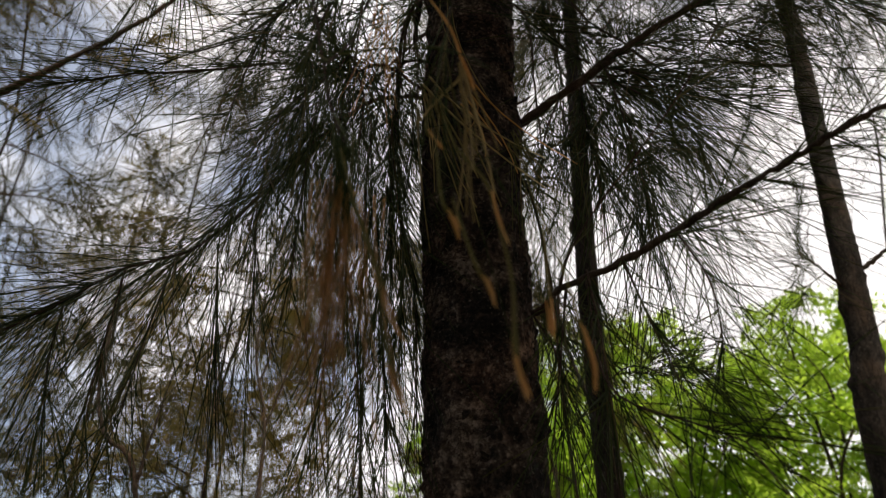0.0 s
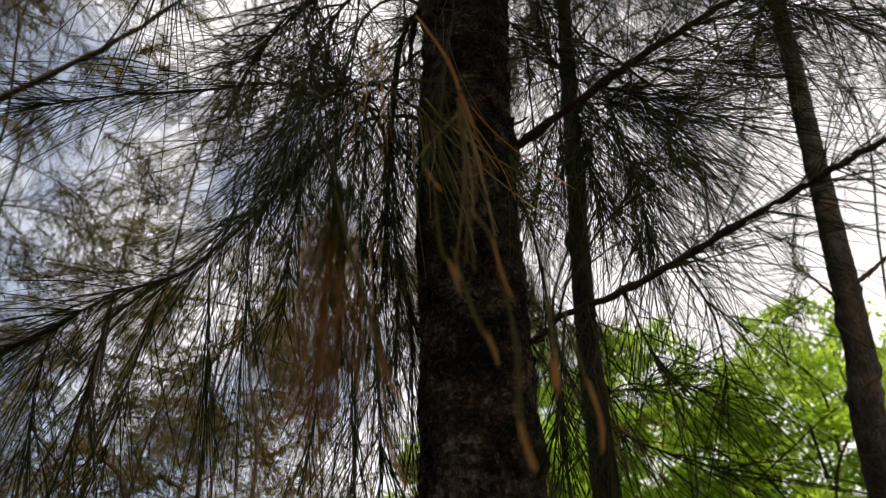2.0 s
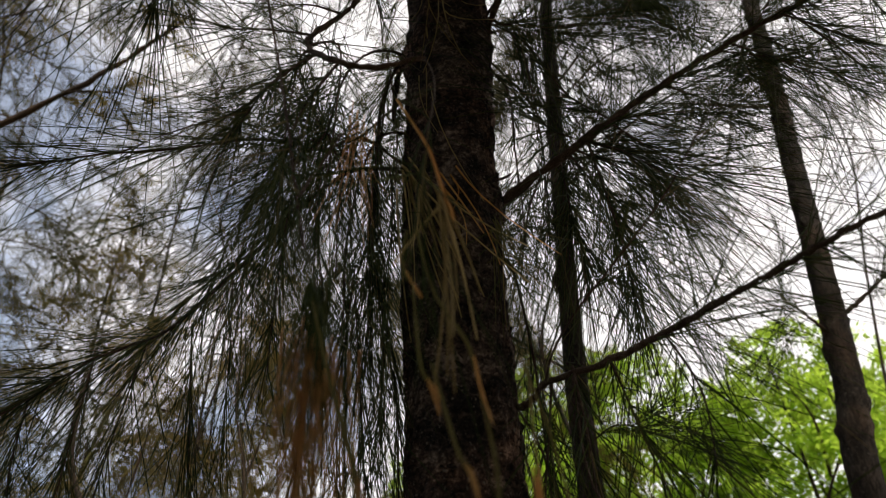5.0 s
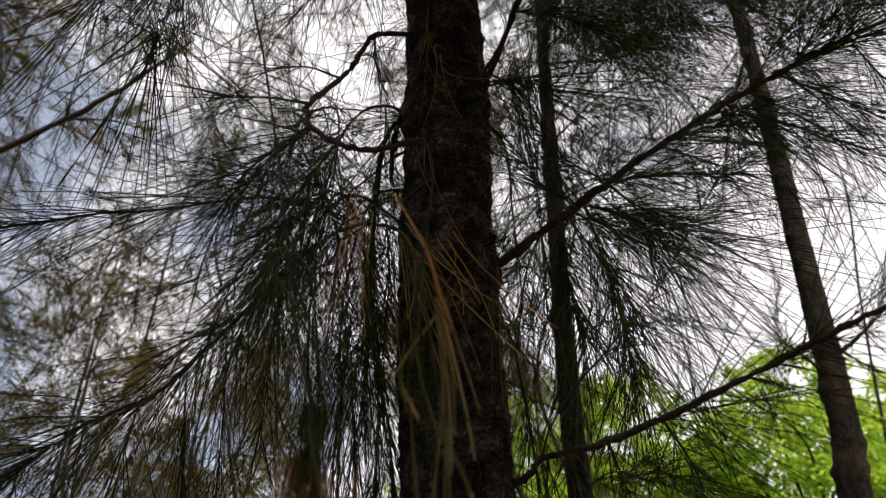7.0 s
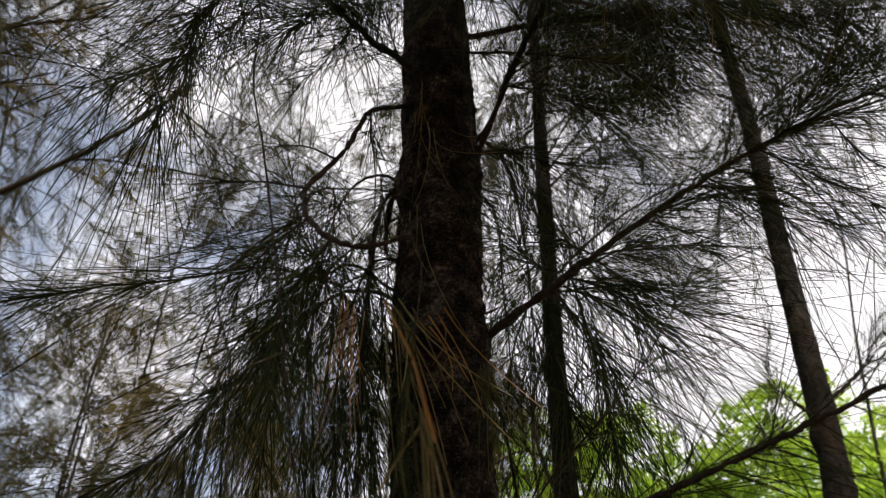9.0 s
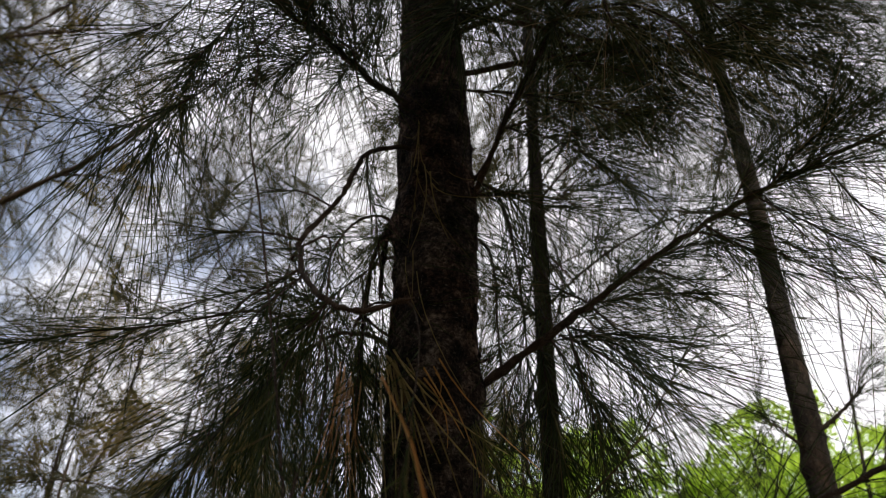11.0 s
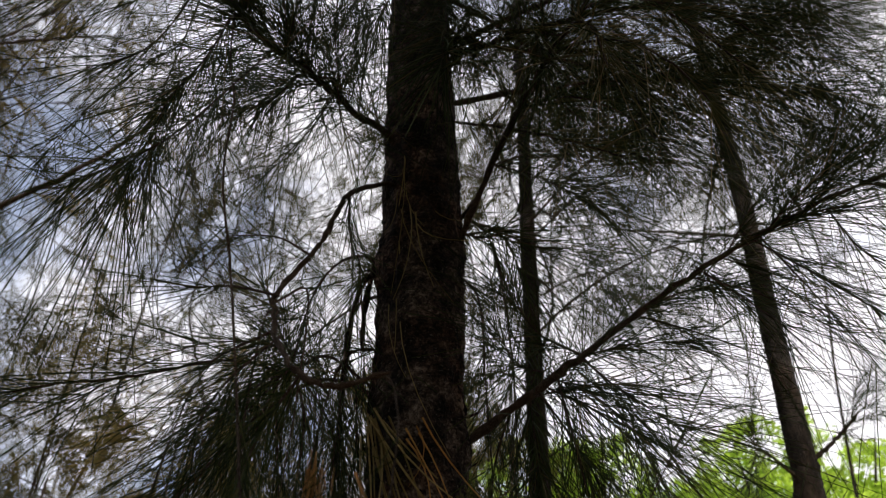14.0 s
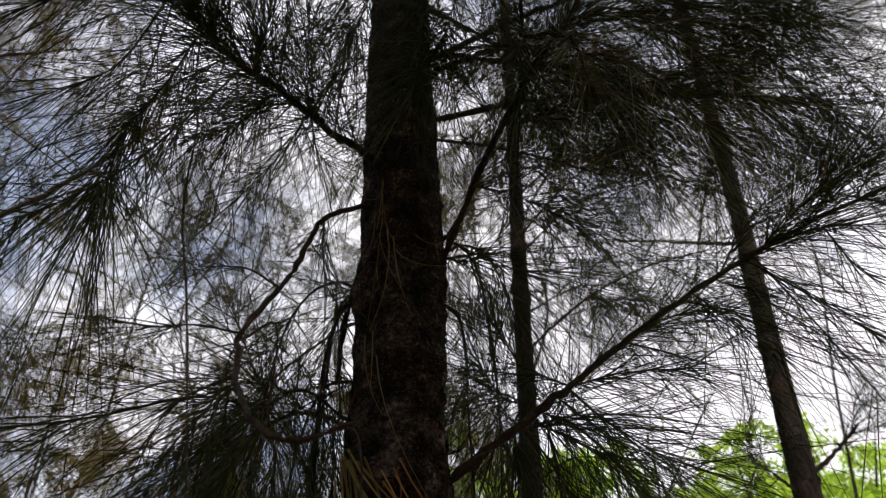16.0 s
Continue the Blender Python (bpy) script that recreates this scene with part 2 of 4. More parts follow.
def clothe(line, count, length, spread=42, droop=0.35, radius=0.0013, u0=0.0, u1=1.0, segs=3, wave=0.05, jitter=0.0):
    """Needles set all round a stem, sweeping towards its tip."""
    n = len(line)
    count = int(count * THINNING) if segs > 2 else count
    u = np.clip(RNG.uniform(u0, u1, count), 0, 0.999) * (n - 1)
    i, f = u.astype(int), (u % 1)[:, None]
    base = line[i] * (1 - f) + line[np.minimum(i + 1, n - 1)] * f
    tangent, side, up = frames_along(line)
    a = RNG.uniform(0, 2 * np.pi, (count, 1))
    t = np.radians(np.clip(RNG.normal(spread, 13, (count, 1)), 4, 95))
    way = tangent[i] * np.cos(t) + (side[i] * np.cos(a) + up[i] * np.sin(a)) * np.sin(t)
    if jitter:
        base = base + RNG.normal(0, jitter, base.shape)
    ln = length * (1.1 if segs > 2 else 1.0) * np.clip(RNG.normal(0.95, 0.24, count), 0.3, 1.5)
    return needles(base, way, ln, droop * STIFF * RNG.uniform(0.3, 1.6, count), radius, segs, wave * 0.7)


def side_shoots(line, count, length, u0=0.2, u1=1.0, droop=0.3, lean=50):
    """Lines of side shoots that leave a branch."""
    tangent, side, up = frames_along(line)
    made = []
    for _ in range(count):
        i = int(RNG.uniform(u0, u1) * (len(line) - 1))
        a, t = RNG.uniform(0, 2 * np.pi), radians(RNG.normal(lean, 12))
        way = tangent[i] * math.cos(t) + (side[i] * math.cos(a) + up[i] * math.sin(a)) * math.sin(t)
        ln = length * RNG.uniform(0.6, 1.2)
        s = np.linspace(0, 1, 8)[:, None]
        made.append(line[i] + way * ln * s + np.array([0, 0, -droop * ln]) * s ** 2 + RNG.normal(0, 0.03 * ln, 3) * np.sin(s * 4))
    return made


def limb(tree, pts, r0, r1, own=None, shoots=(), auto=None, foliage=NEEDLE, label="", stem=TWIG, foliage_name="needles", foliage_label="", coarse=False):
    """One branch with its shoots as one mesh, and its needles as a part of it. own, and each shoot's last entry: settings of clothe()."""
    line = smooth_line(pts, 12 if coarse else max(14, 6 * len(pts)))
    line[2:-1] += RNG.normal(0, r0 * 0.18, (len(line) - 3, 3))
    stems, cover = [tube(line, r0, r1, 5 if coarse else 8)], []
    if own:
        cover.append(clothe(line, **own))
    for way, dress in shoots:
        twig = smooth_line(way, 14)
        stems.append(tube(twig, max(r1 * 0.7, 0.0022), 0.001, 5))
        cover.append(clothe(twig, **dress))
    if auto:
        settings = dict(auto)
        dress = settings.pop("dress")
        for twig in side_shoots(line, **settings):
            stems.append(tube(twig[::2] if coarse else twig, max(r1 * 0.6, 0.0018), 0.0008, 3 if coarse else 4))
            cover.append(clothe(twig, **dress))
    branch = mesh_object("branch", *joined(stems), stem, tree, label)
    if cover:
        mesh_object(foliage_name, *joined(cover), foliage, branch, foliage_label)
    return branch


def trunk_mesh(tree, pts, radii, material, name="trunk", sides=72, rows=420, rough=0.05, bumps=(), label=""):
    """A trunk with ridged, flaking bark in the mesh itself."""
    line = smooth_line(pts, rows)
    r = np.interp(np.linspace(0, 1, rows), np.linspace(0, 1, len(radii)), radii)
    verts = np.zeros((rows, sides, 3))
    for k in range(rows):
        c = line[k]
        for s in range(sides):
            a = 2 * math.pi * s / sides
            q = Vector((math.cos(a) * 3.2, math.sin(a) * 3.2, c[2] * 7))
            d = noise.fractal(q, 0.8, 2.1, 4) * 0.9 + (0.5 - abs(noise.noise(Vector((q.x * 2.3, q.y * 2.3, q.z * 2.6))))) * 0.7
            d += noise.noise(Vector((q.x * 6, q.y * 6, q.z * 5))) * 0.55 + max(0, noise.noise(Vector((q.x * 3, q.y * 3, q.z * 9))) - 0.1) * 0.9
            rr = r[k] * (1 + rough * d + 0.03 * noise.noise(Vector((math.cos(a), math.sin(a), c[2] * 2.2))))
            for az, bz, high, wide in bumps:
                off = math.atan2(math.sin(a - az), math.cos(a - az)) * r[k]
                rr += high * math.exp(-(off ** 2 + (c[2] - bz) ** 2) / wide ** 2)
            verts[k, s] = c + np.array([math.cos(a) * rr, math.sin(a) * rr, 0])
    k = np.arange(rows - 1)[:, None] * sides + np.arange(sides)[None]
    k2 = np.arange(rows - 1)[:, None] * sides + (np.arange(sides)[None] + 1) % sides
    return mesh_object(name, verts.reshape(-1, 3), np.stack([k, k2, k2 + sides, k + sides], -1).reshape(-1, 4), material, tree, label)


def thing(name, label, category, group=""):
    return tagged(new(name), label, category, group)


# ---- ground ----
gn = 60
gx = np.sign(np.linspace(-1, 1, gn)) * np.abs(np.linspace(-1, 1, gn)) ** 3 * 900
gv = np.array([(x, y, 0.25 * noise.noise(Vector((x * 0.2, y * 0.2, 0))) * min(1, 3 / (1 + abs(x) + abs(y))) - 0.02) for y in gx for x in gx])
gi = (np.arange(gn - 1)[:, None] * gn + np.arange(gn - 1)[None]).ravel()
ground = mesh_object("ground", gv, np.stack([gi, gi + 1, gi + gn + 1, gi + gn], -1), GROUND)
tagged(ground, "brown ground covered with fallen needles", "ground", kind="structure")

# ---- the near casuarina ----
tree = thing("casuarina_tree", "dark rough-barked casuarina with long drooping green needles", "tree", "casuarina trees")
trunk = trunk_mesh(tree, [(0.17, 1.88, -0.05), (0.155, 1.88, 1.0), (0.141, 1.88, 1.7), (0.118, 1.88, 2.4), (0.116, 1.88, 3.0), (0.1, 1.88, 3.6), (0.085, 1.88, 4.2), (0.07, 1.9, 6.0), (0.05, 1.95, 8.5)],
                   [0.14, 0.115, 0.1015, 0.0985, 0.1, 0.096, 0.09, 0.065, 0.015], BARK, sides=100, rows=500, rough=0.09, bumps=((0.0, 2.47, 0.013, 0.045), (math.pi, 2.94, 0.016, 0.06), (-0.3, 1.8, 0.01, 0.05), (0.1, 2.98, 0.012, 0.04), (-2.6, 2.3, 0.008, 0.08)), label="dark reddish-brown flaking bark")

# lower right branch with an upswept twig and hanging shoots
DENSE = dict(count=86, length=0.33, spread=31, droop=0.16, wave=0.035)
limb(tree, [(0.21, 1.86, 2.03), (0.235, 1.85, 2.005), (0.26, 1.82, 2.01), (0.285, 1.80, 2.03), (0.37, 1.68, 2.01), (0.44, 1.59, 2.01), (0.5, 1.5, 2.01), (0.57, 1.45, 2.03), (0.62, 1.4, 2.04), (0.68, 1.37, 2.06), (0.85, 1.3, 2.12), (1.0, 1.25, 2.15)],
     0.0075, 0.0035, dict(count=190, length=0.24, spread=48, droop=0.15, u0=0.4), [
         ([(0.28, 1.80, 2.03), (0.29, 1.74, 2.06), (0.33, 1.66, 2.10), (0.37, 1.58, 2.12), (0.44, 1.46, 2.17), (0.5, 1.4, 2.26), (0.55, 1.36, 2.32)], dict(count=70, length=0.2, spread=40, droop=0.2, u0=0.3)),
         ([(0.32, 1.74, 2.03), (0.33, 1.72, 1.89), (0.33, 1.7, 1.75)], dict(count=80, length=0.26, spread=26, droop=0.2)),
         ([(0.37, 1.68, 2.02), (0.4, 1.66, 1.88), (0.43, 1.62, 1.73)], dict(count=58, length=0.26, spread=30, droop=0.3)),
         ([(0.32, 1.76, 2.03), (0.33, 1.7, 1.8), (0.43, 1.6, 1.7), (0.47, 1.55, 1.66)], dict(count=58, length=0.25, spread=28, droop=0.2)),
         ([(0.44, 1.6, 2.02), (0.48, 1.6, 1.92), (0.48, 1.6, 1.8)], dict(count=48, length=0.22, spread=40, droop=0.3)),
         ([(0.22, 1.86, 2.03), (0.27, 1.85, 1.92), (0.28, 1.85, 1.8)], dict(count=55, length=0.22, spread=32, droop=0.25)),
         ([(0.29, 1.8, 2.03), (0.27, 1.8, 1.88), (0.25, 1.8, 1.74)], dict(count=55, length=0.22, spread=30, droop=0.25)),
     ], label="slender brown lower branch")

# upper right branch
limb(tree, [(0.2, 1.88, 2.47), (0.23, 1.88, 2.5), (0.38, 1.84, 2.6), (0.51, 1.81, 2.69), (0.68, 1.82, 2.83), (0.95, 1.8, 3.01), (1.24, 1.76, 3.15), (1.6, 1.72, 3.3)],
     0.0115, 0.004, dict(count=200, length=0.28, spread=46, droop=0.2, u0=0.3), [
         ([(0.4, 1.84, 2.6), (0.51, 1.86, 2.55), (0.64, 1.9, 2.44)], DENSE),
         ([(0.38, 1.84, 2.59), (0.45, 1.86, 2.48), (0.52, 1.88, 2.35)], DENSE),
         ([(0.37, 1.84, 2.58), (0.52, 1.95, 2.67), (0.76, 2.05, 2.72)], DENSE),
         ([(0.42, 1.83, 2.62), (0.45, 1.8, 2.35), (0.46, 1.78, 2.12)], dict(count=170, length=0.26, spread=28, droop=0.2)),
         ([(0.36, 1.85, 2.58), (0.36, 1.8, 2.41), (0.38, 1.78, 2.25)], dict(count=240, length=0.24, spread=30, droop=0.3)),
         ([(0.32, 1.86, 2.56), (0.28, 1.84, 2.44), (0.26, 1.8, 2.31)], dict(count=70, length=0.2, spread=34, droop=0.3)),
         ([(0.62, 1.82, 2.79), (0.77, 1.86, 2.88), (0.92, 1.9, 2.91)], dict(count=120, length=0.26, spread=32, droop=0.2)),
         ([(0.78, 1.82, 2.92), (0.82, 1.75, 2.8), (0.89, 1.7, 2.67)], dict(count=70, length=0.3, spread=32, droop=0.2)),
         ([(0.92, 1.8, 3.0), (1.02, 1.75, 2.85), (1.12, 1.72, 2.72)], dict(count=70, length=0.3, spread=32, droop=0.2)),
         ([(0.92, 1.8, 3.0), (1.14, 1.9, 3.18), (1.48, 2.0, 3.51)], dict(count=60, length=0.3, spread=36, droop=0.2)),
         ([(0.48, 1.82, 2.67), (0.61, 1.85, 2.72), (0.8, 1.9, 2.76)], dict(count=150, length=0.26, spread=32, droop=0.2)),
         ([(0.61, 1.82, 2.78), (0.79, 1.9, 2.78), (1.01, 1.95, 2.72)], dict(count=40, length=0.33, spread=31, droop=0.16, wave=0.035)),
         ([(0.76, 1.82, 2.89), (0.9, 1.8, 2.83), (1.04, 1.75, 2.69)], dict(count=40, length=0.33, spread=31, droop=0.16, wave=0.035)),
         ([(0.95, 1.8, 3.0), (1.0, 1.75, 2.8), (1.05, 1.7, 2.58)], dict(count=40, length=0.33, spread=31, droop=0.16, wave=0.035)),
         ([(1.13, 1.78, 3.08), (1.19, 1.8, 2.96), (1.27, 1.8, 2.89)], dict(count=40, length=0.33, spread=31, droop=0.16, wave=0.035)),
         ([(0.47, 1.82, 2.67), (0.57, 1.82, 2.57), (0.71, 1.8, 2.46)], DENSE),
         ([(0.4, 1.84, 2.63), (0.49, 1.8, 2.56), (0.56, 1.75, 2.44)], DENSE),
         ([(0.95, 1.8, 3.01), (1.08, 1.72, 3.02), (1.24, 1.66, 2.98)], dict(count=110, length=0.3, spread=32, droop=0.2)),
         ([(1.1, 1.78, 3.08), (1.2, 1.7, 3.2), (1.36, 1.62, 3.24)], dict(count=120, length=0.32, spread=32, droop=0.2)),
         ([(0.85, 1.81, 2.94), (0.95, 1.74, 3.08), (1.1, 1.68, 3.18)], dict(count=110, length=0.3, spread=32, droop=0.2)),
         ([(1.24, 1.76, 3.15), (1.34, 1.74, 3.1), (1.45, 1.7, 2.98)], dict(count=110, length=0.32, spread=32, droop=0.2)),
         ([(0.39, 1.84, 2.64), (0.33, 1.8, 2.64), (0.28, 1.76, 2.71)], dict(count=100, length=0.2, spread=40, droop=0.1)),
         ([(0.48, 1.82, 2.67), (0.37, 1.75, 2.69), (0.3, 1.7, 2.79)], dict(count=110, length=0.22, spread=36, droop=0.1)),
     ], auto=dict(count=6, length=0.3, u0=0.35, droop=0.35, dress=dict(count=80, length=0.24, spread=32, droop=0.3)), label="slender brown branch with dense needle tufts")

# steep right branch
limb(tree, [(0.19, 1.88, 2.93), (0.22, 1.84, 3.03), (0.28, 1.76, 3.16), (0.36, 1.64, 3.28), (0.44, 1.52, 3.37), (0.51, 1.45, 3.44), (0.61, 1.4, 3.59), (0.8, 1.32, 3.8)],
     0.010, 0.004, dict(count=300, length=0.25, spread=46, droop=0.25, u0=0.25), [
         ([(0.36, 1.64, 3.28), (0.49, 1.6, 3.28), (0.61, 1.55, 3.14), (0.66, 1.5, 2.95)], DENSE),
         ([(0.44, 1.52, 3.37), (0.58, 1.5, 3.3), (0.74, 1.45, 3.14)], DENSE),
         ([(0.29, 1.74, 3.18), (0.4, 1.7, 3.1), (0.52, 1.66, 2.97)], dict(count=140, length=0.24, spread=34, droop=0.25)),
         ([(0.4, 1.6, 3.33), (0.75, 2.0, 3.49), (0.99, 2.0, 3.42), (1.21, 2.0, 3.23)], dict(count=140, length=0.33, spread=30, droop=0.15, wave=0.035)),
         ([(0.4, 1.6, 3.33), (0.56, 1.8, 3.51), (0.8, 1.8, 3.51), (1.0, 1.8, 3.38)], dict(count=150, length=0.33, spread=30, droop=0.15, wave=0.035)),
         ([(0.61, 1.4, 3.59), (1.19, 2.0, 3.88), (1.35, 2.0, 3.69), (1.47, 2.0, 3.42)], dict(count=140, length=0.33, spread=30, droop=0.15, wave=0.035)),
         ([(0.56, 1.5, 3.5), (0.62, 1.6, 3.6), (0.64, 1.58, 3.26), (0.62, 1.55, 2.94)], dict(count=120, length=0.26, spread=26, droop=0.2)),
         ([(0.3, 1.74, 3.18), (0.48, 1.9, 3.39), (0.61, 1.9, 3.15), (0.82, 1.95, 3.07)], DENSE),
         ([(0.7, 1.4, 3.7), (1.32, 1.9, 4.15), (1.44, 1.9, 3.93), (1.56, 1.9, 3.68)], dict(count=140, length=0.33, spread=30, droop=0.15, wave=0.035)),
         ([(0.22, 1.84, 3.03), (0.31, 1.85, 3.05), (0.41, 1.85, 3.0), (0.59, 1.9, 3.05)], DENSE),
         ([(0.46, 1.5, 3.39), (0.3, 1.4, 3.27), (0.21, 1.35, 3.12)], dict(count=140, length=0.24, spread=34, droop=0.3)),
         ([(0.22, 1.84, 3.03), (0.3, 1.8, 3.0), (0.39, 1.75, 3.09)], dict(count=90, length=0.2, spread=40, droop=0.1)),
         ([(0.71, 1.5, 3.65), (0.96, 1.6, 3.62), (1.2, 1.7, 3.48), (1.38, 1.8, 3.39)], dict(count=150, length=0.33, spread=30, droop=0.15, wave=0.035)),
         ([(0.8, 1.4, 3.75), (1.1, 1.9, 4.2), (1.3, 2.0, 4.08), (1.75, 2.1, 4.03)], dict(count=150, length=0.33, spread=30, droop=0.15, wave=0.035)),
     ], auto=dict(count=8, length=0.35, u0=0.3, droop=0.35, dress=dict(count=80, length=0.25, spread=32, droop=0.3)), label="steep dark branch with dense needle tufts")

limb(tree, [(0.18, 1.86, 3.5), (0.2, 1.85, 3.46), (0.33, 1.75, 3.33), (0.46, 1.65, 3.18), (0.58, 1.58, 3.05)],
     0.005, 0.002, dict(count=260, length=0.22, spread=38, droop=0.25, u0=0.3), foliage=NEEDLE_OLD, label="thin drooping twig with olive needles")

for way in ([(0.36, 1.64, 3.28), (0.45, 1.56, 3.4), (0.58, 1.46, 3.32), (0.66, 1.4, 3.16), (0.7, 1.36, 2.98)], [(0.51, 1.45, 3.44), (0.66, 1.5, 3.56), (0.8, 1.5, 3.42), (0.9, 1.48, 3.2)], [(0.44, 1.52, 3.37), (0.48, 1.44, 3.36), (0.5, 1.38, 3.24), (0.5, 1.34, 3.06)]):
    limb(tree, way, 0.0045, 0.0016, dict(count=160, length=0.22, spread=34, droop=0.3, u0=0.3), foliage=NEEDLE_OLD, label="thin drooping twig with olive needles")

# left hooked branch that bows towards the path
limb(tree, [(0.05, 1.82, 3.17), (0.02, 1.78, 3.15), (-0.05, 1.68, 3.02), (-0.07, 1.65, 2.93), (-0.09, 1.6, 2.8), (-0.14, 1.52, 2.62), (-0.13, 1.48, 2.55), (-0.1, 1.41, 2.45), (-0.05, 1.35, 2.36), (0.01, 1.34, 2.33), (0.09, 1.35, 2.36)],
     0.0066, 0.004, dict(count=46, length=0.17, spread=45, droop=0.3, u0=0.12, u1=0.8), [
         ([(-0.14, 1.52, 2.6), (-0.1, 1.6, 2.68), (-0.09, 1.58, 2.45), (-0.09, 1.55, 2.25)], dict(count=34, length=0.22, spread=32, droop=0.2)),
         ([(-0.13, 1.5, 2.56), (-0.16, 1.54, 2.58), (-0.16, 1.52, 2.42), (-0.15, 1.5, 2.22)], dict(count=34, length=0.22, spread=32, droop=0.2)),
         ([(-0.12, 1.46, 2.5), (-0.26, 1.58, 2.5), (-0.3, 1.6, 2.38), (-0.31, 1.58, 2.22)], dict(count=40, length=0.22, spread=32, droop=0.2)),
         ([(-0.05, 1.68, 3.02), (-0.04, 1.66, 2.9), (-0.02, 1.64, 2.8)], dict(count=60, length=0.16, spread=24, droop=0.2)),
         ([(-0.13, 1.5, 2.6), (-0.22, 1.5, 2.62), (-0.3, 1.48, 2.6)], dict(count=36, length=0.2, spread=34, droop=0.25)),
         ([(-0.1, 1.43, 2.47), (-0.17, 1.42, 2.38), (-0.21, 1.42, 2.28)], dict(count=85, length=0.2, spread=34, droop=0.3)),
         ([(-0.04, 1.35, 2.36), (-0.09, 1.36, 2.27), (-0.12, 1.38, 2.17)], dict(count=80, length=0.2, spread=32, droop=0.3)),
         ([(-0.1, 1.57, 2.75), (-0.18, 1.6, 2.82), (-0.28, 1.62, 2.84)], dict(count=26, length=0.22, spread=36, droop=0.3)),
     ], label="bare hooked brown branch with sparse needles")

# high left branch, dense
limb(tree, [(0.05, 1.84, 3.33), (0.02, 1.8, 3.35), (-0.06, 1.74, 3.36), (-0.12, 1.66, 3.36), (-0.18, 1.58, 3.35), (-0.27, 1.5, 3.36), (-0.31, 1.44, 3.36), (-0.39, 1.38, 3.46), (-0.46, 1.3, 3.49)],
     0.011, 0.004, dict(count=560, length=0.24, spread=48, droop=0.25, u0=0.2), [
         ([(-0.23, 1.46, 3.27), (-0.29, 1.4, 3.04), (-0.34, 1.35, 2.86), (-0.4, 1.3, 2.73), (-0.47, 1.28, 2.66)], dict(count=170, length=0.24, spread=36, droop=0.4)),
         ([(-0.32, 1.4, 3.31), (-0.34, 1.38, 3.13), (-0.38, 1.36, 2.96), (-0.37, 1.35, 2.81)], dict(count=240, length=0.24, spread=32, droop=0.4)),
         ([(0.01, 1.75, 3.29), (-0.07, 1.65, 3.52), (-0.12, 1.6, 3.65)], dict(count=150, length=0.22, spread=44, droop=0.2)),
         ([(-0.09, 1.66, 3.31), (-0.15, 1.6, 3.46), (-0.26, 1.55, 3.53)], dict(count=150, length=0.22, spread=44, droop=0.2)),
         ([(-0.41, 1.4, 3.47), (-0.54, 1.5, 3.33), (-0.69, 1.5, 3.23)], DENSE),
         ([(-0.39, 1.4, 3.46), (-0.5, 1.55, 3.75), (-0.65, 1.6, 3.7), (-0.83, 1.65, 3.67)], DENSE),
         ([(-0.18, 1.58, 3.35), (-0.22, 1.7, 3.8), (-0.2, 1.66, 3.63), (-0.21, 1.62, 3.4)], DENSE),
         ([(-0.06, 1.74, 3.36), (-0.05, 1.7, 3.75), (-0.05, 1.66, 3.55), (-0.09, 1.62, 3.35)], DENSE),
         ([(-0.17, 1.6, 3.35), (-0.1, 1.58, 3.3), (-0.07, 1.58, 3.15), (-0.02, 1.56, 3.05)], dict(count=80, length=0.2, spread=34, droop=0.2)),
         ([(-0.2, 1.6, 3.35), (-0.26, 1.6, 3.25), (-0.37, 1.6, 3.19)], dict(count=170, length=0.22, spread=38, droop=0.3)),
     ], auto=dict(count=19, length=0.32, u0=0.1, droop=0.1, dress=dict(count=104, length=0.24, spread=34, droop=0.3)), label="dark branch thick with needles")

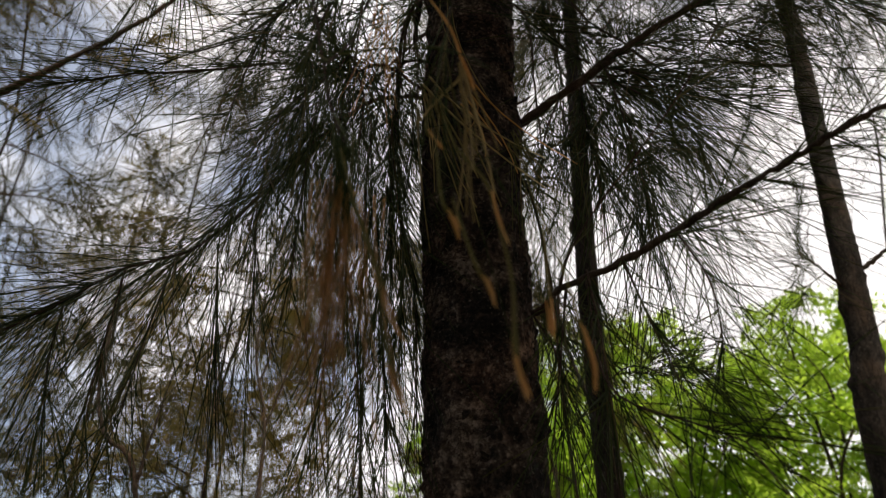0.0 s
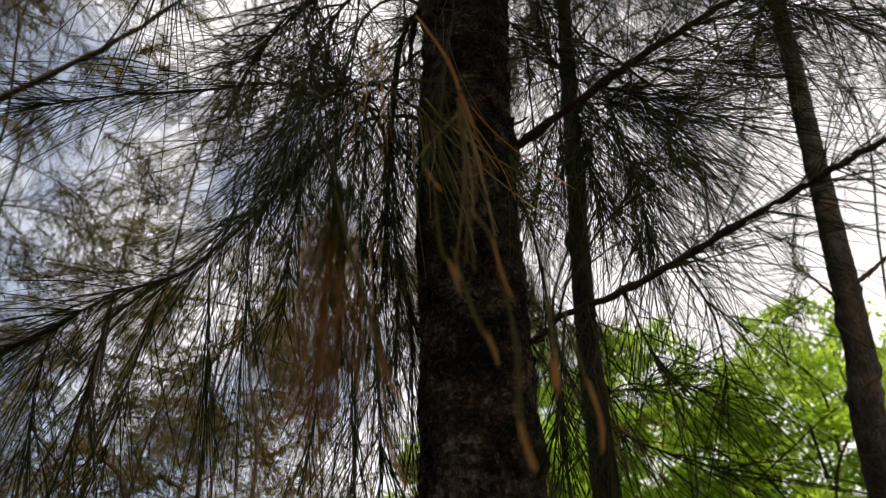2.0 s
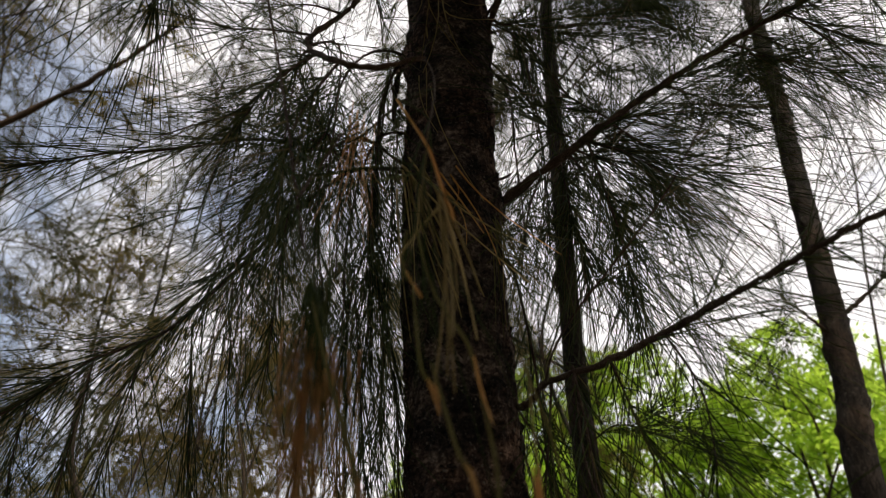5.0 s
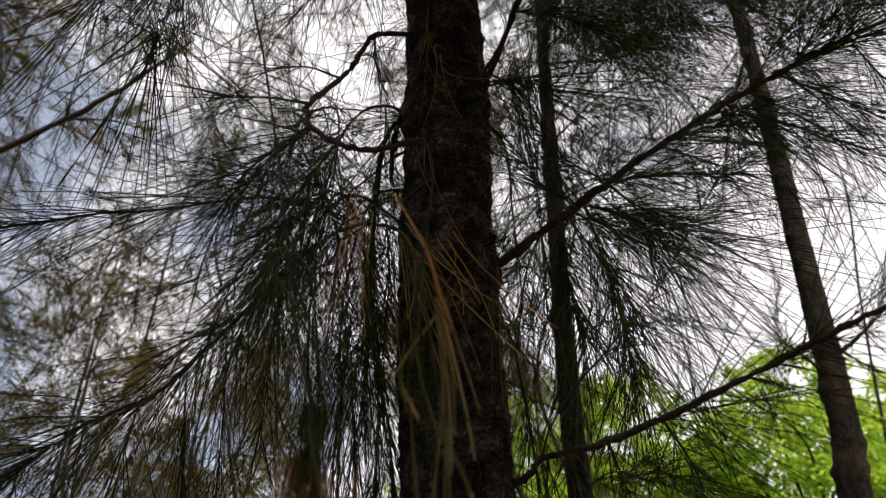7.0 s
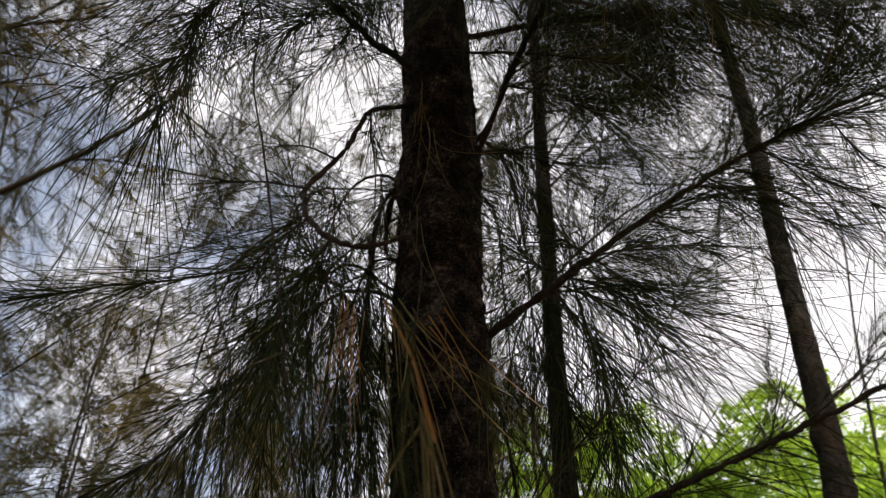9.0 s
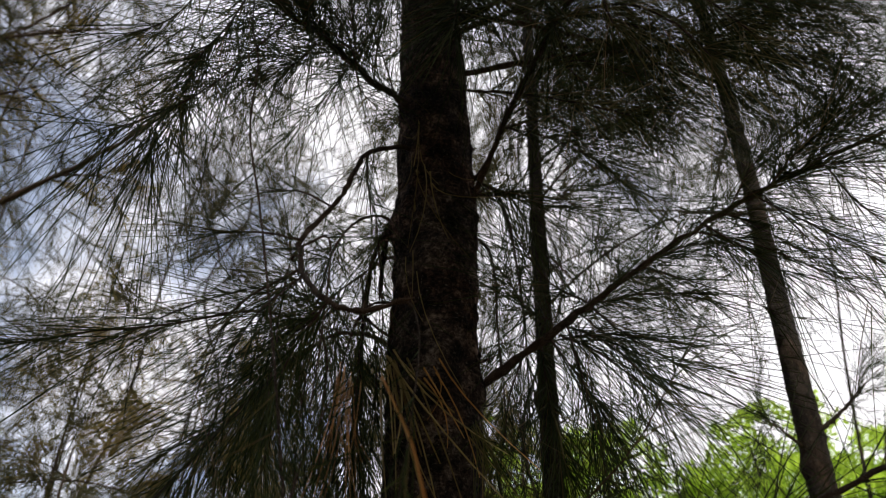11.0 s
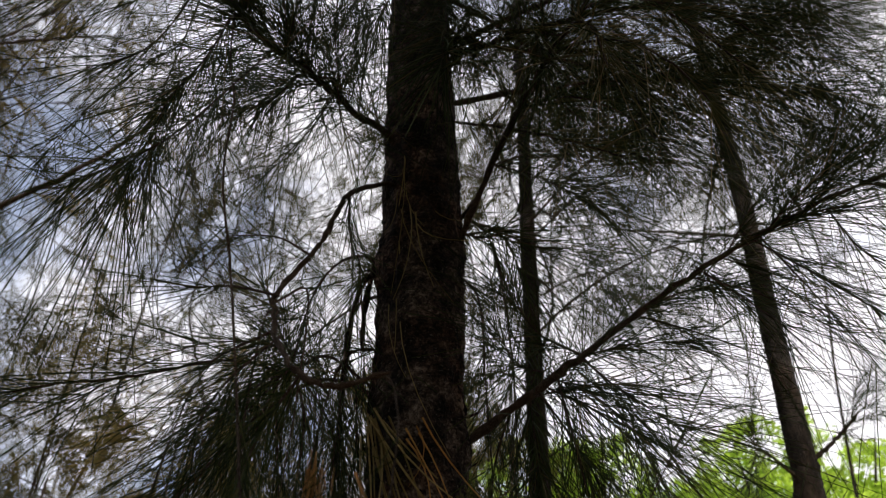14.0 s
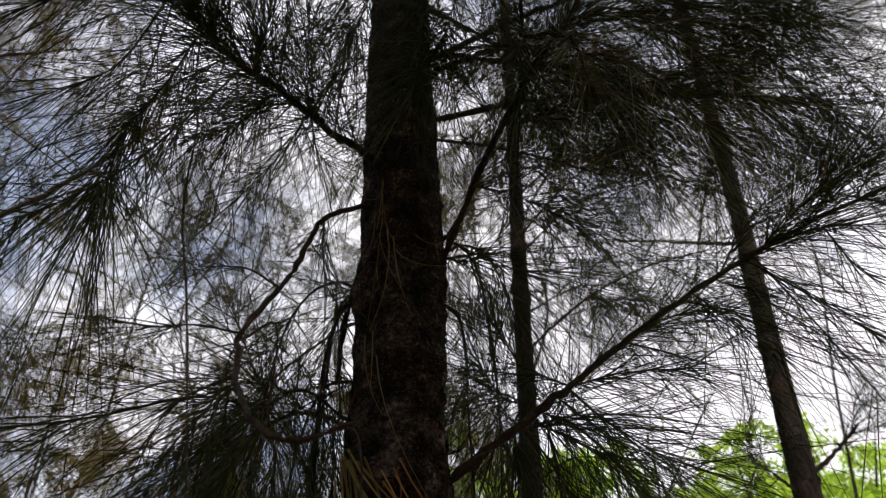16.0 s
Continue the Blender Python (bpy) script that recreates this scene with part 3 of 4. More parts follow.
# long left branch with a hanging curtain of needles
HANG = dict(count=64, length=0.33, spread=20, droop=0.12)
CURTAIN = dict(count=100, length=0.3, spread=19, droop=0.12)
limb(tree, [(0.03, 1.93, 2.6), (-0.01, 1.95, 2.65), (-0.07, 2.0, 2.7), (-0.15, 2.04, 2.72), (-0.27, 2.1, 2.67), (-0.39, 2.16, 2.57), (-0.47, 2.12, 2.42), (-0.53, 2.05, 2.28), (-0.6, 1.92, 2.15), (-0.66, 1.86, 2.05), (-0.71, 1.8, 1.96), (-0.77, 1.75, 1.86)],
     0.0055, 0.002, dict(count=500, length=0.31, spread=26, droop=0.3, u0=0.28), [
         ([(-0.49, 2.1, 2.33), (-0.46, 2.1, 2.14), (-0.43, 2.1, 1.96)], HANG),
         ([(-0.42, 2.12, 2.46), (-0.39, 2.1, 2.25), (-0.37, 2.08, 2.06)], HANG),
         ([(-0.56, 2.05, 2.27), (-0.56, 2.0, 2.04), (-0.55, 1.95, 1.83)], HANG),
         ([(-0.3, 2.1, 2.64), (-0.29, 2.05, 2.38), (-0.27, 2.0, 2.11)], HANG),
         ([(-0.07, 1.98, 2.67), (-0.06, 1.94, 2.39), (-0.05, 1.9, 2.13)], CURTAIN),
         ([(-0.07, 1.96, 2.5), (-0.02, 1.88, 2.2), (-0.01, 1.82, 1.9)], CURTAIN),
         ([(-0.09, 1.95, 2.3), (-0.05, 1.92, 1.95), (-0.03, 1.9, 1.77)], CURTAIN),
         ([(-0.07, 1.98, 2.45), (-0.0, 1.94, 2.12), (0.02, 1.92, 1.8)], CURTAIN),
         ([(-0.1, 1.98, 2.4), (-0.11, 1.96, 2.05), (-0.08, 1.94, 1.72)], CURTAIN),
         ([(-0.37, 2.1, 2.53), (-0.57, 2.3, 2.55), (-0.68, 2.4, 2.52)], HANG),
         ([(-0.23, 2.05, 2.65), (-0.16, 1.95, 2.31), (-0.13, 1.9, 2.09)], HANG),
         ([(-0.67, 1.86, 2.04), (-0.65, 1.84, 1.9), (-0.61, 1.82, 1.77)], HANG),
         ([(-0.6, 1.92, 2.15), (-0.59, 1.9, 1.97), (-0.58, 1.88, 1.82)], HANG),
         ([(-0.1, 1.98, 2.7), (-0.13, 1.85, 2.68), (-0.14, 1.75, 2.5), (-0.14, 1.72, 2.33)], dict(count=42, length=0.24, spread=30, droop=0.2)),
         ([(-0.05, 1.96, 2.68), (-0.04, 1.8, 2.59), (-0.04, 1.75, 2.33)], dict(count=42, length=0.22, spread=28, droop=0.2)),
         ([(-0.12, 1.98, 2.7), (-0.19, 1.7, 2.53), (-0.2, 1.66, 2.34)], dict(count=42, length=0.24, spread=30, droop=0.2)),
         ([(-0.03, 1.94, 2.67), (-0.01, 1.88, 2.48), (-0.01, 1.84, 2.32)], dict(count=100, length=0.22, spread=28, droop=0.2)),
         ([(-0.2, 2.02, 2.4), (-0.18, 2.0, 1.96), (-0.19, 2.0, 1.8)], HANG),
     ], label="long arching branch hung with green needles")

# level left branch, feathered
limb(tree, [(0.03, 1.92, 2.62), (-0.0, 1.92, 2.65), (-0.1, 1.9, 2.71), (-0.18, 1.88, 2.66), (-0.31, 1.85, 2.67), (-0.48, 1.8, 2.6), (-0.64, 1.77, 2.56), (-0.76, 1.76, 2.53), (-0.83, 1.76, 2.52)],
     0.0042, 0.0018, dict(count=170, length=0.3, spread=24, droop=0.25, u0=0.3), [
         ([(-0.13, 1.9, 2.71), (-0.22, 1.8, 2.68), (-0.34, 1.75, 2.65), (-0.46, 1.7, 2.55), (-0.53, 1.66, 2.46)], dict(count=55, length=0.27, spread=34, droop=0.25)),
         ([(-0.16, 1.88, 2.67), (-0.2, 1.84, 2.74), (-0.25, 1.8, 2.85)], dict(count=110, length=0.2, spread=44, droop=0.2)),
     ], label="level feathery branch")

# overhead sprays in front of the trunk
limb(tree, [(0.1, 1.83, 4.3), (0.14, 1.7, 4.35), (0.17, 1.5, 4.1), (0.17, 1.42, 3.73), (0.17, 1.36, 3.3), (0.16, 1.3, 3.0)],
     0.007, 0.002, dict(count=640, length=0.22, spread=32, droop=0.3, u0=0.35), [
         ([(0.17, 1.5, 4.1), (0.26, 1.45, 3.8), (0.24, 1.4, 3.4), (0.19, 1.36, 3.14)], dict(count=330, length=0.22, spread=32, droop=0.3)),
         ([(0.17, 1.5, 4.1), (0.09, 1.45, 3.9), (0.05, 1.38, 3.41), (0.01, 1.34, 3.17)], dict(count=330, length=0.22, spread=32, droop=0.3)),
         ([(0.17, 1.5, 4.1), (0.3, 1.45, 3.8), (0.36, 1.38, 3.29), (0.37, 1.34, 3.05)], dict(count=330, length=0.22, spread=32, droop=0.3)),
     ], label="overhead spray of hanging green needles")

# upper crown: rings of drooping branches
for k in range(19):
    z = 3.75 + k * 0.16
    i_r, a = np.interp(z, [3.4, 7], [0.09, 0.04]), k * 2.4 + RNG.uniform(-0.4, 0.4)
    ln = RNG.uniform(0.75, 1.25)
    a = 1.6 if k == 1 else a
    d = np.array([math.cos(a), math.sin(a), RNG.uniform(0.35, 0.75)])
    s = np.linspace(0, 1, 7)[:, None]
    c = np.array([np.interp(z, [3.6, 4.2, 6.0], [0.1, 0.085, 0.07]), 1.88, z]) + d * [i_r * 0.7, i_r * 0.7, 0]
    limb(tree, c + d * ln * s + np.array([0, 0, -0.3 * ln]) * s ** 2.2, 0.011, 0.003, dict(count=160, length=0.26, spread=42, droop=0.3, u0=0.35, segs=3),
         auto=dict(count=8, length=0.38, u0=0.25, droop=0.4, lean=45, dress=dict(count=80, length=0.27, spread=30, droop=0.35, segs=3)), label="upper branch thick with drooping needles")

for a, z, ln in ((0.1, 3.55, 1.3), (-0.25, 3.8, 1.5), (0.45, 3.9, 1.4), (0.2, 4.2, 1.5), (-0.1, 4.4, 1.4)):
    d = np.array([math.cos(a), math.sin(a), 0.45])
    s = np.linspace(0, 1, 7)[:, None]
    limb(tree, np.array([0.12, 1.88, z]) + d * (0.05 + ln * s) + np.array([0, 0, -0.3 * ln]) * s ** 2.2, 0.010, 0.003, dict(count=220, length=0.3, spread=38, droop=0.25, u0=0.4, segs=3),
         auto=dict(count=14, length=0.42, u0=0.35, droop=0.35, lean=42, dress=dict(count=62, length=0.3, spread=28, droop=0.25, segs=3)), label="long upper branch with drooping needles")

# shoots that hang close round the trunk
SPARSE = dict(count=95, length=0.24, spread=30, droop=0.15)
for way in ([(0.19, 1.92, 2.98), (0.26, 1.93, 2.9), (0.27, 1.93, 2.68), (0.28, 1.94, 2.42)], [(0.19, 1.93, 3.2), (0.3, 1.95, 3.1), (0.34, 1.98, 2.8), (0.34, 1.98, 2.5)], [(0.2, 1.92, 2.4), (0.25, 1.94, 2.34), (0.28, 1.94, 2.08), (0.29, 1.95, 1.8)],
            [(0.03, 1.93, 3.02), (-0.04, 1.95, 2.95), (-0.06, 1.96, 2.65), (-0.06, 1.95, 2.35)], [(0.04, 1.93, 2.75), (-0.06, 1.9, 2.7), (-0.1, 1.86, 2.42), (-0.09, 1.84, 2.15)]):
    limb(tree, way, 0.004, 0.0015, SPARSE, label="thin hanging twig with green needles")

# thick hanging sprays behind the hooked branch and between the two trunks
MASS = dict(count=100, length=0.22, spread=30, droop=0.25, wave=0.06)
limb(tree, [(0.03, 1.9, 2.96), (-0.03, 1.88, 2.99), (-0.09, 1.84, 2.93), (-0.13, 1.8, 2.8), (-0.15, 1.78, 2.62)], 0.0045, 0.0018, dict(count=90, length=0.2, spread=40, droop=0.25, u0=0.6), [
    ([(-0.15, 1.78, 2.62), (-0.06, 1.84, 2.5), (-0.05, 1.82, 2.36), (-0.05, 1.8, 2.2)], MASS),
    ([(-0.15, 1.78, 2.62), (-0.11, 1.78, 2.5), (-0.1, 1.74, 2.34), (-0.09, 1.72, 2.2)], MASS),
    ([(-0.15, 1.78, 2.62), (-0.19, 1.76, 2.5), (-0.2, 1.74, 2.34), (-0.2, 1.74, 2.24)], MASS),
    ([(-0.15, 1.78, 2.62), (-0.25, 1.8, 2.48), (-0.28, 1.8, 2.32), (-0.29, 1.8, 2.2)], MASS),
    ([(-0.15, 1.78, 2.62), (-0.32, 1.86, 2.5), (-0.37, 1.88, 2.34), (-0.39, 1.88, 2.24)], MASS),
    ([(-0.04, 1.87, 2.98), (-0.02, 1.84, 2.82), (0.0, 1.82, 2.62), (0.0, 1.81, 2.45)], dict(count=90, length=0.18, spread=32, droop=0.2)),
], label="twig with a thick hanging mass of dark needles")
limb(tree, [(0.19, 1.93, 3.08), (0.27, 2.0, 3.2), (0.36, 2.1, 3.22), (0.43, 2.2, 3.05), (0.46, 2.25, 2.8)], 0.0045, 0.0016, dict(count=190, length=0.24, spread=34, droop=0.25, u0=0.3), [
    ([(0.3, 2.04, 3.22), (0.34, 2.1, 3.05), (0.36, 2.14, 2.8), (0.36, 2.16, 2.55)], dict(count=120, length=0.24, spread=34, droop=0.2)),
    ([(0.4, 2.15, 3.15), (0.5, 2.2, 2.98), (0.54, 2.22, 2.72), (0.55, 2.22, 2.45)], dict(count=120, length=0.26, spread=34, droop=0.2)),
], label="drooping twig with loose green needles")

limb(tree, [(0.05, 1.95, 2.93), (-0.05, 2.1, 3.0), (-0.2, 2.24, 2.98), (-0.34, 2.3, 2.88), (-0.44, 2.32, 2.74)], 0.0045, 0.0018, dict(count=150, length=0.22, spread=36, droop=0.25, u0=0.4), [
    ([(-0.1, 2.15, 3.0), (-0.09, 2.16, 2.86), (-0.08, 2.16, 2.68), (-0.07, 2.16, 2.46)], dict(MASS, count=130)),
    ([(-0.17, 2.2, 2.99), (-0.17, 2.22, 2.84), (-0.16, 2.22, 2.66), (-0.15, 2.22, 2.46)], dict(MASS, count=130)),
    ([(-0.24, 2.26, 2.96), (-0.26, 2.26, 2.8), (-0.26, 2.26, 2.62), (-0.25, 2.26, 2.44)], dict(MASS, count=130)),
    ([(-0.32, 2.29, 2.9), (-0.35, 2.29, 2.76), (-0.36, 2.29, 2.58), (-0.36, 2.29, 2.4)], dict(MASS, count=130)),
], label="drooping twig with a thick mass of dark needles")

# hanging brush of long straight needles
high = limb(tree, [(-0.39, 1.38, 3.46), (-0.46, 1.5, 3.6), (-0.56, 1.68, 3.62), (-0.65, 1.82, 3.5), (-0.7, 1.9, 3.32)], 0.003, 0.002, dict(count=44, length=0.24, spread=44, droop=0.2, u0=0.5), [
    ([(-0.58, 1.7, 3.6), (-0.68, 1.74, 3.56), (-0.8, 1.76, 3.4), (-0.88, 1.78, 3.22)], dict(count=60, length=0.34, spread=28, droop=0.12))], label="thin twig ending in a hanging brush")
brush = np.array((-0.7, 1.9, 3.32)) + RNG.normal(0, 0.02, (44, 3))
mesh_object("needles", *needles(brush, unit(np.array((0.06, -0.03, -1.0)) + RNG.normal(0, 0.42, (44, 3))), RNG.uniform(0.34, 0.8, 44), 0.1, 0.0023, 4, 0.03), NEEDLE, high, "long straight hanging needles")

# near hanging stalk with a bunch of dead brown needles
stalk = limb(tree, [(-0.33, 1.42, 3.4), (-0.31, 1.43, 3.2), (-0.26, 1.39, 3.0), (-0.24, 1.38, 2.78), (-0.18, 1.35, 2.55), (-0.1, 1.28, 2.23), (-0.06, 1.24, 2.06), (-0.03, 1.21, 1.93), (0.0, 1.19, 1.84)],
             0.0022, 0.0016, dict(count=52, length=0.16, spread=34, droop=0.3, u0=0.1), [
                 ([(-0.03, 1.18, 1.96), (-0.03, 1.25, 2.06), (-0.01, 1.3, 2.17)], dict(count=26, length=0.14, spread=50, droop=0.2)),
             ], label="thin hanging twig")


def bunch(parent, base, count, length, spread, droop, lean, label, radius=0.0009, wave=0.12, width=0.012, material=NEEDLE_DEAD):
    """Dead needles that hang together from one place."""
    b = np.array(base) + RNG.normal(0, width, (count, 3))
    way = unit(np.array(lean) + RNG.normal(0, spread, (count, 3)))
    made = needles(b, way, length * RNG.uniform(0.5, 1.15, count), droop, radius, 5, wave)
    return mesh_object("needles" if material is NEEDLE else "dead_needles", *made, material, parent, label)


bunch(stalk, (-0.005, 1.19, 1.85), 46, 0.13, 0.1, 0.1, (0.03, 0, -1), "dark green needle tuft above the dead bunch", 0.0011, 0.1, 0.008, NEEDLE)
for dx, dz, n, ln in ((-0.02, 1.80, 12, 0.19), (0.0, 1.80, 26, 0.24), (0.02, 1.77, 14, 0.2), (-0.008, 1.73, 14, 0.16)):
    bunch(stalk, (dx, 1.19, dz), n, ln, 0.035, 0.06, (0.03, 0, -1), "bunch of rusty orange-brown dead needles", 0.00085, 0.1, 0.009)
bunch(stalk, (0.0, 1.32, 2.2), 20, 0.17, 0.1, 0.05, (0.03, 0, -1), "hanging tuft of tan dead needles", 0.0008, 0.12, 0.009)
bunch(trunk, (0.115, 1.745, 2.455), 5, 0.22, 0.09, 0.12, (0.62, -0.1, -1), "tan dead needles caught on the bark", 0.0024, 0.18, 0.012)
bunch(trunk, (0.04, 1.755, 2.49), 11, 0.3, 0.1, 0.1, (0.42, -0.1, -1), "pale dead needles caught on the bark", 0.0032, 0.18, 0.014, NEEDLE_PALE)
bunch(trunk, (0.02, 1.765, 2.48), 4, 0.26, 0.08, 0.1, (0.1, -0.08, -1), "straw-coloured dead needles caught on the bark", 0.0028, 0.2, 0.012, NEEDLE_PALE)
bunch(trunk, (0.09, 1.765, 3.2), 7, 0.24, 0.1, 0.02, (0.1, -0.05, -1), "curly pale dead needles caught on the bark", 0.0019, 0.26, 0.025, NEEDLE_PALE)
bunch(trunk, (0.1, 1.755, 3.0), 6, 0.24, 0.1, 0.02, (0.06, -0.04, -1), "curly pale dead needles caught on the bark", 0.0019, 0.26, 0.025, NEEDLE_PALE)
bunch(trunk, (0.08, 1.755, 2.72), 4, 0.22, 0.1, 0.02, (0.08, -0.04, -1), "curly pale dead needles caught on the bark", 0.0018, 0.26, 0.02, NEEDLE_PALE)
bunch(trunk, (0.205, 1.72, 2.31), 22, 0.2, 0.16, 0.15, (0.35, -0.1, -0.9), "withered olive needles caught on the bark", 0.0013, 0.1, 0.012, NEEDLE_OLD)

# loose strands that hang close to the path, green above and tan at the tips
spray = limb(tree, [(0.06, 1.35, 2.35), (0.09, 1.34, 2.34), (0.105, 1.3, 2.25), (0.1, 1.24, 2.1), (0.09, 1.2, 1.97)], 0.0018, 0.0012,
             dict(count=22, length=0.2, spread=20, droop=0.2, u0=0.5), label="thin hanging twig with loose strands")
fan = np.array((0.1, 1.22, 1.95)) + RNG.normal(0, 0.012, (14, 3))
mesh_object("needles", *needles(fan, unit(np.array((0.06, -0.05, -1.0)) + RNG.normal(0, 0.17, (14, 3))), RNG.uniform(0.12, 0.3, 14), 0.1, 0.0009, 5, 0.05), NEEDLE, spray, "olive-green hanging needle strands")
fan = np.array((0.115, 1.22, 1.98)) + RNG.normal(0, 0.006, (8, 3))
mesh_object("needles", *needles(fan, unit(np.array((0.14, -0.05, -1.0)) + RNG.normal(0, 0.19, (8, 3))), RNG.uniform(0.07, 0.22, 8), 0.12, 0.0023, 6, 0.1), NEEDLE_PALE, spray, "withered straw-coloured needle strands")
cord = smooth_line([(0.06, 1.24, 2.16), (0.081, 1.23, 2.11), (0.102, 1.225, 2.06), (0.118, 1.22, 1.995), (0.13, 1.215, 1.95)], 18)
mesh_object("needles", *joined([tube(cord + RNG.normal(0, 0.002, 3) * np.linspace(0.3, 1, 18)[:, None], 0.0009, 0.0015, 5) for _ in range(5)]), NEEDLE_DEAD, spray, "tan cord of withered needles")
STRANDS = [
    [(0.09, 1.2, 1.93), (0.11, 1.18, 1.84), (0.14, 1.15, 1.77), (0.15, 1.14, 1.72), (0.16, 1.13, 1.68)],
    [(0.09, 1.17, 1.85), (0.1, 1.15, 1.75), (0.11, 1.15, 1.73), (0.12, 1.15, 1.7)],
    [(0.11, 1.15, 1.75), (0.13, 1.13, 1.67), (0.14, 1.13, 1.65), (0.15, 1.13, 1.62)],
    [(0.19, 1.2, 1.78), (0.21, 1.2, 1.71), (0.22, 1.2, 1.66), (0.23, 1.2, 1.61), (0.23, 1.2, 1.57)],
    [(0.0, 1.16, 1.82), (0.02, 1.15, 1.75), (0.04, 1.14, 1.69), (0.06, 1.13, 1.63), (0.08, 1.12, 1.59)],
    [(0.05, 1.13, 1.66), (0.06, 1.12, 1.6), (0.07, 1.11, 1.56), (0.09, 1.1, 1.52)],
    [(0.15, 1.14, 1.72), (0.16, 1.13, 1.65), (0.16, 1.12, 1.58), (0.17, 1.1, 1.53)],
    [(0.08, 1.22, 1.94), (0.08, 1.2, 1.88), (0.1, 1.18, 1.83)],
    [(0.2, 1.25, 1.79), (0.2, 1.24, 1.73), (0.2, 1.22, 1.67), (0.2, 1.2, 1.62)],
]
for way in STRANDS:
    line = smooth_line(way, 20)
    threads = [line[:14] + RNG.normal(0, 0.0012, 3) * np.linspace(0.2, 1, 14)[:, None] for _ in range(3)]
    strand = mesh_object("strand", *joined([tube(q, 0.0008, 0.0013, 5) for q in threads]), NEEDLE_OLD, spray, "thin olive needle strand")
    tufts = [line[11 + RNG.integers(0, 3):19 - RNG.integers(0, 3)] + RNG.normal(0, 0.0016, 3) for _ in range(4)]
    mesh_object("dead_tip", *joined([tube(q, 0.0009, 0.0012, 5) for q in tufts]), NEEDLE_DEAD, strand, "withered tan needle tip")

# snapped stubs and loose bark on the trunk
for way, r in (([(0.2, 1.87, 2.54), (0.235, 1.86, 2.545), (0.255, 1.84, 2.545)], 0.004), ([(0.2, 1.88, 2.44), (0.23, 1.87, 2.435), (0.245, 1.86, 2.44)], 0.003),
               ([(0.03, 1.88, 2.98), (0.0, 1.87, 2.93), (-0.012, 1.86, 2.84), (-0.014, 1.85, 2.7)], 0.009), ([(0.03, 1.87, 2.97), (-0.02, 1.87, 2.9), (-0.045, 1.86, 2.78), (-0.05, 1.86, 2.6), (-0.045, 1.86, 2.4)], 0.007), ([(0.2, 1.88, 3.1), (0.235, 1.86, 3.13), (0.25, 1.85, 3.16)], 0.006),
               ([(0.2, 1.86, 2.28), (0.225, 1.86, 2.28), (0.235, 1.85, 2.29)], 0.0035)):
    mesh_object("stub", *tube(smooth_line(way, 10), r, r * 0.5, 7, 0.2), BARK, trunk, "snapped dark twig stub")

def flake_mesh(k):
    """A small curled plate of bark, wider than tall, lifted along its lower edge."""
    rng = np.random.default_rng(100 + k)
    cols, thick = 5, 0.0009
    x = np.linspace(-1, 1, cols) * 0.0085 * rng.uniform(0.7, 1.3)
    top = 0.0036 * (1 - 0.6 * np.linspace(-1, 1, cols) ** 2) * rng.uniform(0.7, 1.2) + rng.normal(0, 0.0005, cols)
    low = -0.0042 * (1 - 0.5 * np.linspace(-1, 1, cols) ** 2) + rng.normal(0, 0.0008, cols)
    lift = 0.0026 * rng.uniform(0.6, 1.8) + rng.normal(0, 0.0006, cols)
    front = [(x[i], top[i], thick) for i in range(cols)] + [(x[i], low[i], thick + lift[i]) for i in range(cols)]
    back = [(p[0], p[1], p[2] - thick - 0.0004) for p in front]
    n, faces = 2 * cols, []
    for i in range(cols - 1):
        faces += [(i, cols + i, cols + i + 1, i + 1), (n + i, n + i + 1, n + cols + i + 1, n + cols + i), (i, i + 1, n + i + 1, n + i), (cols + i, n + cols + i, n + cols + i + 1, cols + i + 1)]
    faces += [(0, n, n + cols, cols), (cols - 1, n - 1, 2 * n - 1, n + cols - 1)]
    ob = mesh_object("bark_flake", front + back, faces, BARK, smooth=False)
    data = ob.data
    bpy.data.objects.remove(ob)
    return data


FLAKES = [flake_mesh(k) for k in range(6)]
for k in range(300):
    z = RNG.uniform(1.62, 3.7)
    a = RNG.uniform(math.pi * 0.97, math.pi * 2.03) if k % 4 else RNG.choice([math.pi, 2 * math.pi]) + RNG.normal(0, 0.2)
    r = np.interp(z, [1.7, 2.4, 3.0, 3.6, 4.2], [0.1025, 0.0995, 0.101, 0.096, 0.09])
    cx = np.interp(z, [1.7, 2.4, 3.0, 3.6, 4.2], [0.141, 0.118, 0.116, 0.1, 0.085])
    flake = new("bark_flake", FLAKES[k % 6])
    flake.parent = trunk
    side_way, out_way = Vector((-math.sin(a), math.cos(a), 0)), Vector((math.cos(a), math.sin(a), 0))
    turn = Matrix((side_way, Vector((0, 0, 1)), out_way)).transposed().to_4x4()
    size = RNG.uniform(0.55, 1.5)
    flake.matrix_basis = Matrix.Translation((cx + math.cos(a) * r, 1.88 + math.sin(a) * r, z)) @ turn @ Matrix.Rotation(RNG.normal(0, 0.3), 4, "Z") @ Matrix.Rotation(RNG.normal(0.1, 0.25), 4, "X") @ Matrix.Diagonal((size, size * RNG.uniform(0.7, 1.3), size, 1))


# ---- casuarinas behind ----
RNG = np.random.default_rng(21)

